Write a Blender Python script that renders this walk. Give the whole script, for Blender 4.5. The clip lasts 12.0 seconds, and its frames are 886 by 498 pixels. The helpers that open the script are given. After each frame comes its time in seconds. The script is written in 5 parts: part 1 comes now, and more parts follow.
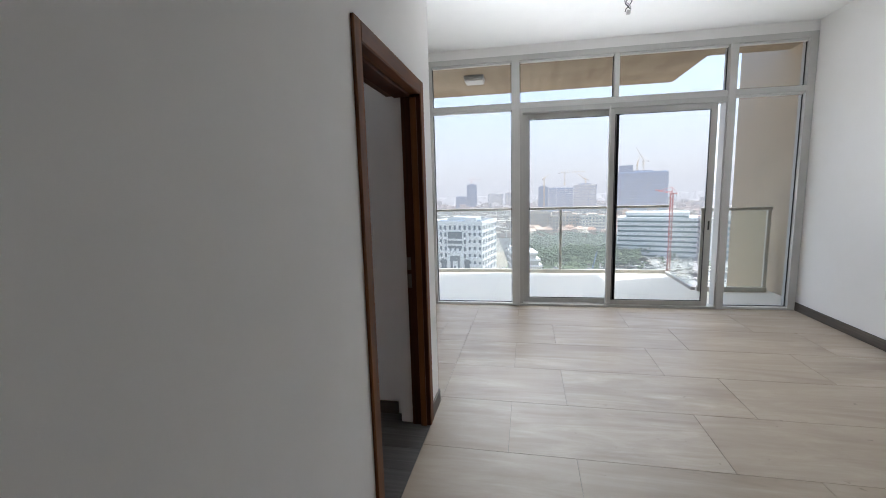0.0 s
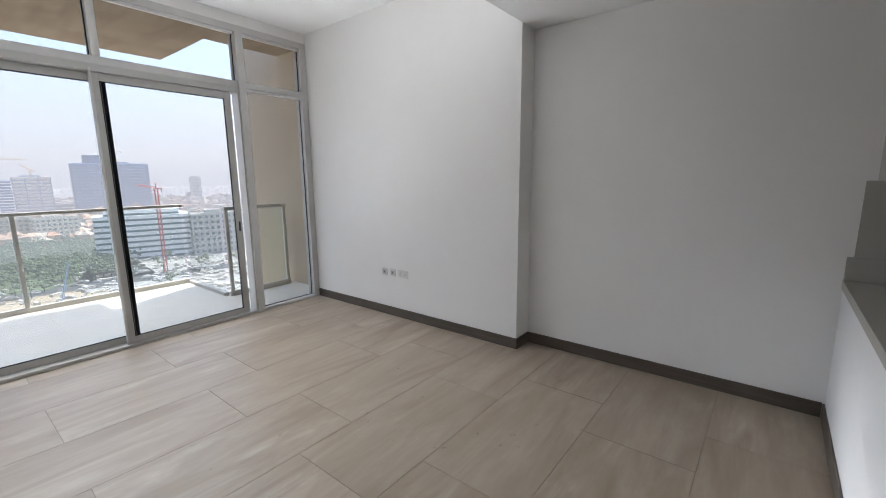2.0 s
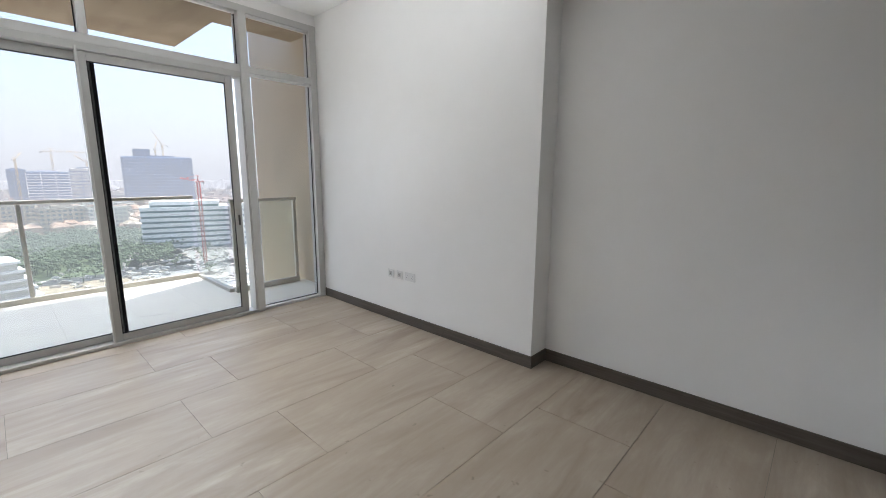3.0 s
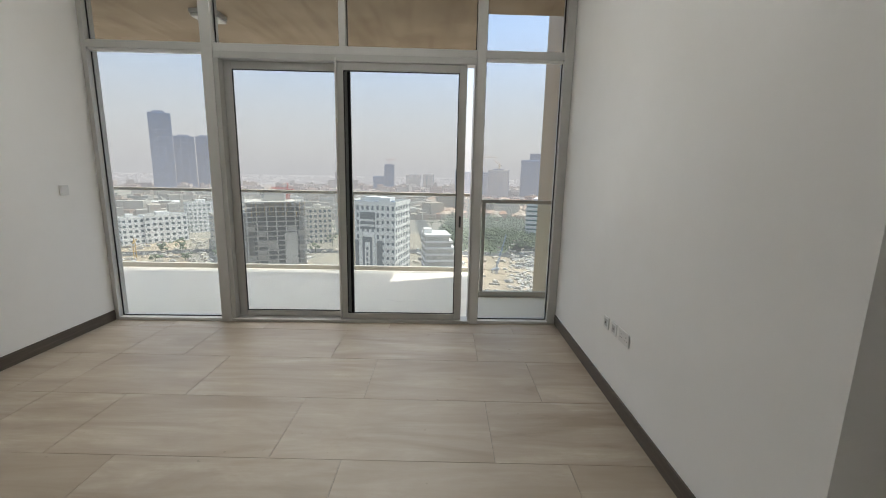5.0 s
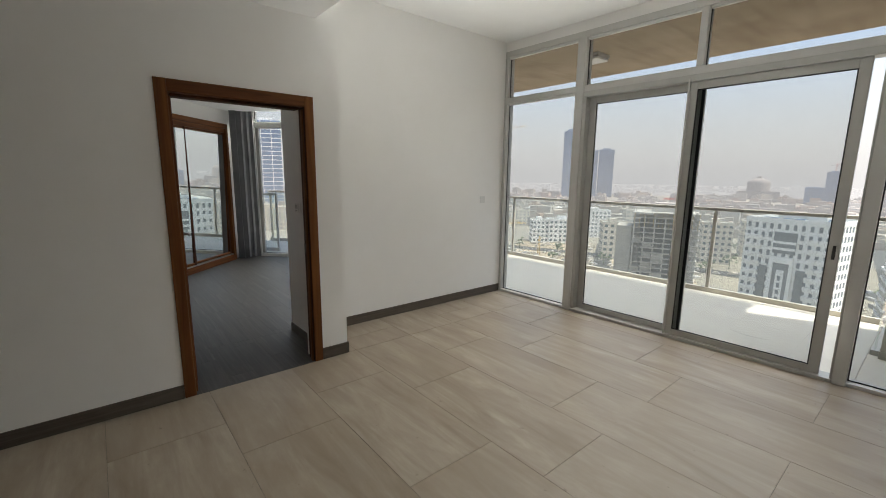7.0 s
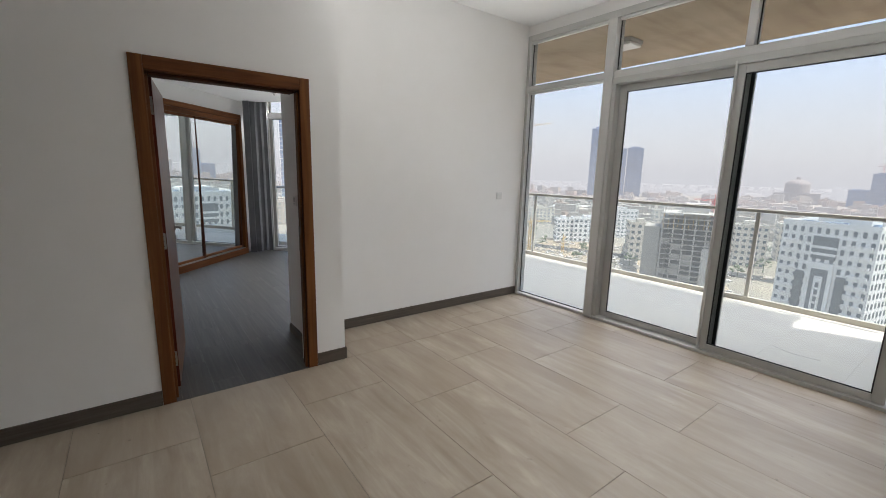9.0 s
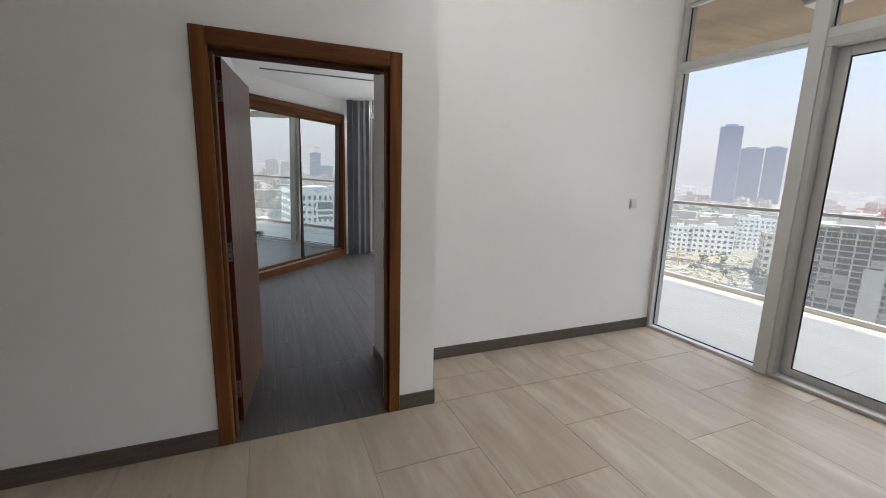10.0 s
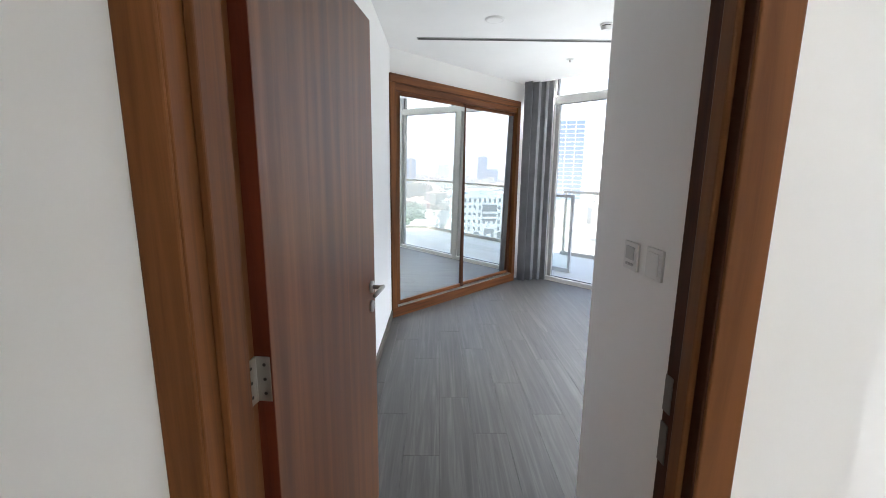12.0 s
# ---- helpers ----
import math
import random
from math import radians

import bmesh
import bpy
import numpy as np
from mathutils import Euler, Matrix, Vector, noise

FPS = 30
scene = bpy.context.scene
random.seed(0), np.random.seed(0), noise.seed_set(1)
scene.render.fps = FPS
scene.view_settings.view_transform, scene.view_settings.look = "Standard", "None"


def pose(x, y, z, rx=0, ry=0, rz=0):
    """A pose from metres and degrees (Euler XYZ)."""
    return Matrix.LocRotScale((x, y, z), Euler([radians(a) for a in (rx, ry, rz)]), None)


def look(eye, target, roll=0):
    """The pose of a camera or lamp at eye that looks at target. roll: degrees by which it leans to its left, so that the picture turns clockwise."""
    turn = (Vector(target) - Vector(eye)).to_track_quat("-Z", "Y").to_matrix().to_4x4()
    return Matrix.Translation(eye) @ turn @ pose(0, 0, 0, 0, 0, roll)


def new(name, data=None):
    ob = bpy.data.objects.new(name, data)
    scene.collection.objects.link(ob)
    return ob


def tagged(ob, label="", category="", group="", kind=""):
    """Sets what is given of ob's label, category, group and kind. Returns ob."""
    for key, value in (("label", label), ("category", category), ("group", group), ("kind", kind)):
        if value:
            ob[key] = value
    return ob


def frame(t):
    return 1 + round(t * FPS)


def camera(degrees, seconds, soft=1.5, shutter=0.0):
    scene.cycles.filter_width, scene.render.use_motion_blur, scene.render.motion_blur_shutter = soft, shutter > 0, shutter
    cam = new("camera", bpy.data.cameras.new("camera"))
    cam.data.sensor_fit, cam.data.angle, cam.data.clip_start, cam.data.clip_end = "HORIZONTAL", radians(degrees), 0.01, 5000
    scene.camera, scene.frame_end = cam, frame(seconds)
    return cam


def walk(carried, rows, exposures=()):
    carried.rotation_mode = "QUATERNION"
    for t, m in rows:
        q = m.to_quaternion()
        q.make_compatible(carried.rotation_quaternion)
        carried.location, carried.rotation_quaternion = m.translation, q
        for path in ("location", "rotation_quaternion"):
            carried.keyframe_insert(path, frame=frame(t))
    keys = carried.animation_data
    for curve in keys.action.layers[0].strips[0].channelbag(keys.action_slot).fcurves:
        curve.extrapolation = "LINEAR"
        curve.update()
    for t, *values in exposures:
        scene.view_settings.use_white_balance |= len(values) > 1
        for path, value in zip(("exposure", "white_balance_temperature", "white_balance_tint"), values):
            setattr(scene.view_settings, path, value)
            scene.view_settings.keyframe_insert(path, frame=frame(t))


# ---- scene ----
cam = camera(93.5, 12.0, 0.95)
PATH = [
    (0, (0.487, 0.310, 1.530), (0.089, 2.251, 1.257), -1.6),
    (0.5, (0.390, 0.616, 1.526), (0.441, 2.596, 1.248), -1.4),
    (1, (0.395, 0.915, 1.562), (1.004, 2.802, 1.304), -1.15),
    (1.5, (0.372, 1.128, 1.568), (1.515, 2.743, 1.287), -0.65),
    (2, (0.41, 1.198, 1.56), (1.951, 2.426, 1.218), -0.6),
    (2.5, (0.537, 1.23, 1.551), (2.122, 2.397, 1.196), -0.3),
    (2.7, (0.654, 1.269, 1.538), (2.202, 2.485, 1.185), 0.0),
    (4.3, (1.949, 1.634, 1.469), (2.64, 3.48, 1.132), 0.3),
    (4.5, (2.104, 1.679, 1.493), (2.625, 3.579, 1.154), 0.5),
    (5, (2.484, 1.84, 1.511), (2.48, 3.807, 1.147), 1.2),
    (5.5, (2.752, 1.889, 1.543), (2.244, 3.788, 1.174), 1.6),
    (6, (3.06, 1.762, 1.568), (2.041, 3.441, 1.194), 1.3),
    (6.5, (3.146, 1.588, 1.581), (1.782, 3.005, 1.217), 0.9),
    (6.7, (3.146, 1.495, 1.594), (1.679, 2.807, 1.242), 0.6),
    (8.3, (3.218, 1.537, 1.585), (1.648, 2.728, 1.245), 0.7),
    (8.5, (3.172, 1.625, 1.586), (1.615, 2.831, 1.238), 1.0),
    (9, (2.965, 1.807, 1.562), (1.385, 2.978, 1.198), 1.4),
    (9.5, (2.648, 1.94, 1.567), (0.975, 2.974, 1.206), 1.6),
    (10, (2.25, 2.148, 1.543), (0.439, 2.915, 1.178), 1.6),
    (10.5, (1.9, 2.257, 1.548), (0.002, 2.769, 1.183), 1.5),
    (11, (1.44, 2.275, 1.538), (-0.508, 2.535, 1.17), 1.3),
    (11.5, (0.998, 2.323, 1.539), (-0.942, 2.428, 1.165), 0.8),
    (12, (0.537, 2.330, 1.532), (-1.429, 2.356, 1.165), 0.6),
]
walk(cam, [(t, look(eye, target, roll)) for t, eye, target, roll in PATH],
     [(0, 1.76, 6000, 10), (1.5, 1.54, 6050, 12), (2.5, 1.90, 6080, 11), (4.5, 1.36, 6380, 8), (5.5, 1.22, 6750, 7),
      (6.5, 1.25, 6820, 6), (8.5, 1.48, 6330, 11), (9.5, 1.59, 6450, 10), (10.5, 1.94, 6200, 12), (11.0, 2.37, 6180, 9), (11.5, 2.49, 6100, 10), (12, 2.78, 6120, 9)])
MIRROR_LEAN = 0.9      # degrees
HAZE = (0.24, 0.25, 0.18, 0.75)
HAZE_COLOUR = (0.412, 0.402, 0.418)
SKYLIGHT = 22.0
scene.cycles.transparent_max_bounces = 24

# ---- world, sun, exposure ----
SUN_DIR = Vector((0.36, 0.14, 1.0)).normalized()
world = bpy.data.worlds.new("sky_world")
world.use_nodes = True
scene.world = world
wn = world.node_tree
sky = wn.nodes.new("ShaderNodeTexSky")
sky.sky_type = 'NISHITA'
sky.sun_disc = False
sky.sun_elevation = math.asin(SUN_DIR.z)
sky.sun_rotation = math.atan2(SUN_DIR.x, SUN_DIR.y)
sky.altitude = 60
sky.air_density = 1.0
sky.dust_density = 3.2
sky.ozone_density = 1.0
bgn = wn.nodes["Background"]
bgn.inputs[1].default_value = 0.142
wn.links.new(sky.outputs[0], bgn.inputs[0])
sun = new("sun", bpy.data.lights.new("sun", 'SUN'))
sun.data.energy = 3.0
sun.data.angle = radians(1.2)
sun.data.color = (1.0, 0.95, 0.87)
sun.matrix_world = look((0, 0, 50), Vector((0, 0, 50)) - SUN_DIR)
tagged(sun, kind="structure")

# lamps added as slanted strips in window openings and over the balcony, boosting skylight


def skylight(name, x, y, z, turn, width, depth, watts, slope, spread):
    lamp_ob = new(name, bpy.data.lights.new(name, 'AREA'))
    lamp_ob.data.shape = 'RECTANGLE'
    lamp_ob.data.size, lamp_ob.data.size_y = width, depth
    lamp_ob.data.energy = watts
    lamp_ob.data.spread = radians(spread)
    lamp_ob.data.color = (0.98, 0.985, 0.975)
    lamp_ob.matrix_world = pose(x, y, z, 0, 0, turn) @ pose(0, 0, 0, slope - 90, 0, 0)
    return tagged(lamp_ob, kind="structure")


# slope: degrees below the level at which a strip shines in (above, where negative: stands in for light off the balcony)
skylight("window_skylight", 1.42, 5.72, 2.98, 1.7, 2.6, 0.3, SKYLIGHT * 0.18, 60, 86)
skylight("window_skylight", 1.42, 5.74, 0.30, 1.7, 2.8, 0.22, SKYLIGHT * 0.38, -60, 86)
skylight("window_skylight", 1.42, 5.72, 1.92, 1.7, 3.0, 0.22, SKYLIGHT * 0.14, -30, 62)
skylight("window_skylight", 1.42, 5.74, 0.40, 1.7, 3.4, 0.26, SKYLIGHT * 0.09, 2, 18)
skylight("balcony_skylight", -0.4, 8.22, 3.16, 1.1, 6.6, 0.4, SKYLIGHT * 0.80, 60, 84)
for x, y, turn, width, share_of in ((-4.66, 4.62, 43, 2.7, 0.5), (-2.3, 5.70, 1.7, 2.3, 0.4)):
    skylight("window_skylight", x, y, 2.55, turn, width, 0.22, SKYLIGHT * share_of * 1.25, 64, 80)
    skylight("window_skylight", x, y, 0.30, turn, width, 0.22, SKYLIGHT * share_of * 0.22, -62, 84)

# ---- materials ----


class Mat:
    """A node material with short ways to add variation and relief."""

    def __init__(self, name, base, rough=0.5, metal=0.0, spec=0.5):
        self.m = bpy.data.materials.new(name)
        self.m.use_nodes = True
        self.t = self.m.node_tree
        self.b = self.t.nodes["Principled BSDF"]
        self.b.inputs["Base Color"].default_value = (*base, 1)
        self.b.inputs["Roughness"].default_value = rough
        self.b.inputs["Metallic"].default_value = metal
        self.b.inputs["Specular IOR Level"].default_value = spec

    def n(self, kind, **props):
        node = self.t.nodes.new(kind)
        for key, value in props.items():
            node.inputs[key].default_value = value
        return node

    def link(self, a, b):
        self.t.links.new(a, b)

    def coords(self, scale=(1, 1, 1), space="Object", offset_random=False):
        tc = self.n("ShaderNodeTexCoord")
        mp = self.n("ShaderNodeMapping")
        mp.inputs["Scale"].default_value = scale
        self.link(tc.outputs[space], mp.inputs["Vector"])
        if offset_random:
            oi = self.n("ShaderNodeObjectInfo")
            sc = self.n("ShaderNodeVectorMath")
            sc.operation = 'SCALE'
            sc.inputs[0].default_value = (37.0, 53.0, 19.0)
            self.link(oi.outputs["Random"], sc.inputs["Scale"])
            self.link(sc.outputs[0], mp.inputs["Location"])
        return mp.outputs[0]

    def noise(self, vec, scale, detail=4.0, rough=0.55, dist=0.0):
        nz = self.n("ShaderNodeTexNoise")
        nz.inputs["Scale"].default_value = scale
        nz.inputs["Detail"].default_value = detail
        nz.inputs["Roughness"].default_value = rough
        nz.inputs["Distortion"].default_value = dist
        self.link(vec, nz.inputs["Vector"])
        return nz.outputs["Fac"]

    def ramp(self, fac, stops):
        r = self.n("ShaderNodeValToRGB")
        e = r.color_ramp.elements
        while len(e) < len(stops):
            e.new(0.5)
        for el, (p, c) in zip(e, stops):
            el.position, el.color = p, (*c, 1)
        self.link(fac, r.inputs[0])
        return r.outputs[0]

    def mix(self, a, b, fac, mode='MIX'):
        x = self.n("ShaderNodeMix")
        x.data_type, x.blend_type = 'RGBA', mode
        for slot, v in ((0, fac), (6, a), (7, b)):
            if hasattr(v, "is_linked"):
                self.link(v, x.inputs[slot])
            else:
                x.inputs[slot].default_value = v if slot == 0 else (*v, 1)
        return x.outputs[2]

    def span(self, fac, lo, hi):
        r = self.n("ShaderNodeMapRange")
        r.inputs["To Min"].default_value, r.inputs["To Max"].default_value = lo, hi
        self.link(fac, r.inputs["Value"])
        return r.outputs[0]

    def colour(self, c):
        self.link(c, self.b.inputs["Base Color"])

    def rough(self, f):
        self.link(f, self.b.inputs["Roughness"])

    def bump(self, fac, strength, dist=0.002):
        bp = self.n("ShaderNodeBump")
        bp.inputs["Strength"].default_value, bp.inputs["Distance"].default_value = strength, dist
        self.link(fac, bp.inputs["Height"])
        self.link(bp.outputs[0], self.b.inputs["Normal"])


def plain(name, base, rough=0.5, metal=0.0, var=0.08, scale=3.0, grain=60.0, bump=0.05, random_each=0.0):
    """A painted or moulded surface, with faint blotches and fine grain."""
    k = Mat(name, base, rough, metal)
    v = k.coords()
    big, fine = k.noise(v, scale, 3.0), k.noise(v, grain, 2.0)
    lo, hi = [c * (1 - var) for c in base], [min(1, c * (1 + var)) for c in base]
    c = k.ramp(big, [(0.3, lo), (0.7, hi)])
    c = k.mix(c, [x * (1 - var) for x in base], k.span(fine, 0.0, 0.35))
    if random_each:
        oi = k.n("ShaderNodeObjectInfo")
        c = k.mix(c, [x * 0.6 for x in base], k.span(oi.outputs["Random"], 0.0, random_each))
    k.colour(c)
    k.rough(k.span(big, max(0.03, rough * 0.85), min(1.0, rough * 1.15)))
    if bump:
        k.bump(fine, bump)
    return k.m


def wood(name, dark, light, rough=0.35, grain_axis=2, ring=7.0, streak=1.0, flame=0.0, spec=0.14):
    k = Mat(name, light, rough, 0.0, spec)
    s = [19.0, 19.0, 19.0]
    s[grain_axis] = 0.9
    v = k.coords(tuple(s), offset_random=True)
    g = k.noise(v, 1.0, 6.0, 0.6, 1.1)
    s2 = [ring, ring, ring]
    s2[grain_axis] = 0.35
    v2 = k.coords(tuple(s2), offset_random=True)
    g2 = k.noise(v2, 1.0, 3.0, 0.5, 1.2)
    c = k.ramp(g, [(0.25, dark), (0.6, light), (0.85, [min(1, x * 1.25) for x in light])])
    c = k.mix(c, [x * 0.8 for x in dark], k.span(g2, -0.5 * streak, 0.9 * streak))
    if flame:
        s3 = [5.0, 5.0, 5.0]
        s3[grain_axis] = 0.42
        wv = k.n("ShaderNodeTexWave", Scale=0.55, Distortion=flame)
        wv.inputs["Detail"].default_value, wv.inputs["Detail Scale"].default_value = 3.0, 0.8
        k.link(k.coords(tuple(s3)), wv.inputs["Vector"])
        c = k.mix(c, [x * 0.55 for x in dark], k.span(wv.outputs["Fac"], 0.0, 0.3))
    k.colour(c)
    k.rough(k.span(g, rough * 0.8, rough * 1.3))
    k.bump(g, 0.08, 0.001)
    return k.m


def wall_paint():
    k = Mat("white_wall_paint", (0.85, 0.84, 0.82), 0.6)
    v = k.coords()
    big, mid, fine = k.noise(v, 0.7, 3.0), k.noise(v, 6.0, 3.0), k.noise(v, 220.0, 2.0)
    c = k.ramp(big, [(0.3, (0.835, 0.825, 0.805)), (0.7, (0.87, 0.86, 0.845))])
    c = k.mix(c, (0.80, 0.785, 0.755), k.span(mid, -0.15, 0.3))
    k.colour(c)
    k.rough(k.span(mid, 0.5, 0.7))
    k.bump(fine, 0.06, 0.0006)
    return k.m


def tile_porcelain():
    """Pale greige porcelain with long travertine-like streaks along the tile."""
    k = Mat("wood_look_porcelain", (0.5, 0.45, 0.38), 0.3)
    v = k.coords((1.1, 6.0, 1.0), offset_random=True)
    v2 = k.coords((2.2, 34.0, 1.0), offset_random=True)
    v3 = k.coords((1.0, 2.2, 1.0), offset_random=True)
    a, b, c3 = k.noise(v, 1.0, 5.0, 0.6, 0.7), k.noise(v2, 1.0, 6.0, 0.65, 0.3), k.noise(v3, 2.2, 5.0, 0.65, 0.6)
    c = k.ramp(a, [(0.30, (0.25, 0.195, 0.143)), (0.46, (0.365, 0.303, 0.234)), (0.57, (0.425, 0.363, 0.29)), (0.72, (0.50, 0.44, 0.362))])
    c = k.mix(c, (0.25, 0.20, 0.148), k.span(b, -0.25, 0.5))
    patch = k.ramp(c3, [(0.42, (0, 0, 0)), (0.62, (1, 1, 1))])
    c = k.mix((0.30, 0.238, 0.172), c, k.span(patch, 0.55, 1.0))
    oi = k.n("ShaderNodeObjectInfo")
    c = k.mix(c, (0.33, 0.27, 0.205), k.span(oi.outputs["Random"], 0.0, 0.45))
    fleck = k.ramp(k.noise(k.coords((1, 1, 1), offset_random=True), 16.0, 2.0, 0.5), [(0.73, (0, 0, 0)), (0.79, (1, 1, 1))])
    c = k.mix(c, (0.16, 0.125, 0.09), k.span(fleck, 0.0, 0.55))
    k.colour(c)
    k.rough(k.span(b, 0.36, 0.48))
    k.bump(b, 0.02, 0.0006)
    return k.m


def plank_vinyl():
    k = Mat("dark_grey_plank", (0.09, 0.085, 0.08), 0.38)
    v = k.coords((1.2, 30.0, 1.0), offset_random=True)
    v2 = k.coords((0.6, 9.0, 1.0), offset_random=True)
    a, b = k.noise(v, 1.0, 6.0, 0.65, 0.7), k.noise(v2, 1.0, 3.0, 0.5, 1.0)
    c = k.ramp(a, [(0.3, (0.034, 0.031, 0.029)), (0.5, (0.074, 0.069, 0.065)), (0.72, (0.14, 0.131, 0.123))])
    c = k.mix(c, (0.058, 0.053, 0.049), k.span(b, -0.3, 0.7))
    oi = k.n("ShaderNodeObjectInfo")
    c = k.mix(c, (0.085, 0.08, 0.076), k.span(oi.outputs["Random"], 0.0, 0.25))
    k.colour(c)
    k.rough(k.span(a, 0.4, 0.6))
    k.bump(a, 0.12, 0.001)
    return k.m


def baseboard_mat():
    k = Mat("brown_grey_skirting", (0.12, 0.1, 0.08), 0.45)
    v = k.coords((3.0, 3.0, 60.0))
    a = k.noise(v, 1.0, 5.0, 0.6, 0.5)
    k.colour(k.ramp(a, [(0.3, (0.065, 0.051, 0.040)), (0.7, (0.118, 0.097, 0.077))]))
    k.rough(k.span(a, 0.4, 0.6))
    return k.m


def stained_plaster():
    """Beige render with rain-streak stains that run towards its outer edge."""
    k = Mat("stained_beige_plaster", (0.5, 0.4, 0.28), 0.85)
    v = k.coords((9.0, 0.9, 0.5))
    v2 = k.coords()
    a, b, f = k.noise(v, 1.0, 2.0, 0.5, 0.0), k.noise(v2, 1.6, 4.0), k.noise(v2, 90.0, 3.0)
    c = k.ramp(b, [(0.3, (0.34, 0.265, 0.185)), (0.7, (0.47, 0.385, 0.285))])
    streak = k.ramp(a, [(0.45, (0, 0, 0)), (0.75, (1, 1, 1))])
    c = k.mix(c, (0.20, 0.142, 0.09), k.span(streak, 0.05, 0.38))
    k.colour(c)
    k.bump(f, 0.3, 0.002)
    return k.m


def glass_mat(name, tint, gloss=1.0):
    """Clear sheet glass: light goes straight through, the sheen follows Fresnel."""
    m = bpy.data.materials.new(name)
    m.use_nodes = True
    t = m.node_tree
    t.nodes.remove(t.nodes["Principled BSDF"])
    tr, gl, mx, lw, pw, mr = (t.nodes.new(x) for x in ("ShaderNodeBsdfTransparent", "ShaderNodeBsdfGlossy", "ShaderNodeMixShader", "ShaderNodeLayerWeight", "ShaderNodeMath", "ShaderNodeMapRange"))
    tr.inputs[0].default_value = (*tint, 1)
    gl.inputs["Roughness"].default_value = 0.02
    gl.inputs[0].default_value = (gloss, gloss, gloss, 1)
    lw.inputs[0].default_value = 0.5
    pw.operation = 'POWER'
    pw.inputs[1].default_value = 5.0
    mr.inputs[3].default_value, mr.inputs[4].default_value = 0.001, 0.8
    t.links.new(lw.outputs["Facing"], pw.inputs[0])
    t.links.new(pw.outputs[0], mr.inputs[0])
    t.links.new(mr.outputs[0], mx.inputs[0])
    t.links.new(tr.outputs[0], mx.inputs[1])
    t.links.new(gl.outputs[0], mx.inputs[2])
    t.links.new(mx.outputs[0], t.nodes["Material Output"].inputs[0])
    return m


def glow_haze(name, amount):
    """A backdrop veil whose emission paints in the haze, thinning out upwards."""
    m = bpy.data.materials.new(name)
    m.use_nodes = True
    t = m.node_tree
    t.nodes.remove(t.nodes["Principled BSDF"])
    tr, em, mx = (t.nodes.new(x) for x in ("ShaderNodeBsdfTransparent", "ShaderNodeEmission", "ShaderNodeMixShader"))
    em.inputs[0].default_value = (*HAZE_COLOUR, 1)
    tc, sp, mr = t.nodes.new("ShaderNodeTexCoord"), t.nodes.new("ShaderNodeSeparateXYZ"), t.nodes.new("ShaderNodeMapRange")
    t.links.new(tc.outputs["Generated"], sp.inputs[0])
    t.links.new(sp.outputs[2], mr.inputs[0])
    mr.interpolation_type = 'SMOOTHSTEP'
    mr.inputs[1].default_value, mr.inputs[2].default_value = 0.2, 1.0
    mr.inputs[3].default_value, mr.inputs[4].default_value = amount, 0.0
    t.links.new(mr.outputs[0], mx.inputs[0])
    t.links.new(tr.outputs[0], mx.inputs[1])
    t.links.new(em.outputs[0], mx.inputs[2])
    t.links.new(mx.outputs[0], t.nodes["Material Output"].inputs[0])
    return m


def island_paint(name, stops, rough=0.8):
    """Paint that differs from piece to piece of one mesh."""
    k = Mat(name, stops[0], rough)
    g = k.n("ShaderNodeNewGeometry")
    c = k.ramp(g.outputs["Random Per Island"], [(i / max(1, len(stops) - 1), s) for i, s in enumerate(stops)])
    f = k.noise(k.coords(), 0.4, 3.0)
    k.colour(k.mix(c, [x * 0.7 for x in stops[0]], k.span(f, 0.0, 0.4)))
    return k.m


def city_ground():
    k = Mat("sandy_city_ground", (0.35, 0.3, 0.23), 0.95)
    v = k.coords()
    a, b, c3 = k.noise(v, 0.006, 6.0, 0.6), k.noise(v, 0.03, 5.0, 0.65), k.noise(v, 0.25, 4.0)
    c = k.ramp(a, [(0.3, (0.19, 0.18, 0.15)), (0.5, (0.29, 0.25, 0.19)), (0.7, (0.36, 0.31, 0.235))])
    c = k.mix(c, (0.17, 0.165, 0.155), k.span(b, -0.7, 1.1))
    c = k.mix(c, (0.40, 0.36, 0.29), k.span(c3, -0.4, 0.6))
    k.colour(c)
    return k.m


PAINT = wall_paint()
CEIL = plain("white_ceiling_paint", (0.86, 0.855, 0.845), 0.7, var=0.02, bump=0.03)
TILE, PLANK, SKIRT = tile_porcelain(), plank_vinyl(), baseboard_mat()
GROUT = plain("grey_grout", (0.255, 0.225, 0.185), 0.9, var=0.2, scale=8.0)
GROUT_DARK = plain("dark_joint", (0.035, 0.033, 0.03), 0.9)
ALU = plain("silver_grey_aluminium", (0.53, 0.525, 0.505), 0.42, 0.15, var=0.05, grain=160.0, bump=0.02)
ALU_SASH = plain("grey_aluminium_sash", (0.44, 0.435, 0.415), 0.4, 0.2, var=0.05, grain=160.0, bump=0.02)
ALU_WHITE = plain("pale_aluminium_bead", (0.62, 0.615, 0.60), 0.45, 0.1, var=0.04, bump=0.02)
RUBBER = plain("black_gasket", (0.012, 0.012, 0.013), 0.6)
GLASS = glass_mat("window_glass", (0.785, 0.795, 0.80))
RAIL_GLASS = glass_mat("greenish_rail_glass", (0.95, 0.98, 0.965))
WOOD_V = wood("walnut_upright", (0.085, 0.030, 0.010), (0.20, 0.078, 0.025), 0.45, 2)
WOOD_Y = wood("walnut_along_y", (0.06, 0.021, 0.008), (0.178, 0.068, 0.023), 0.45, 1)
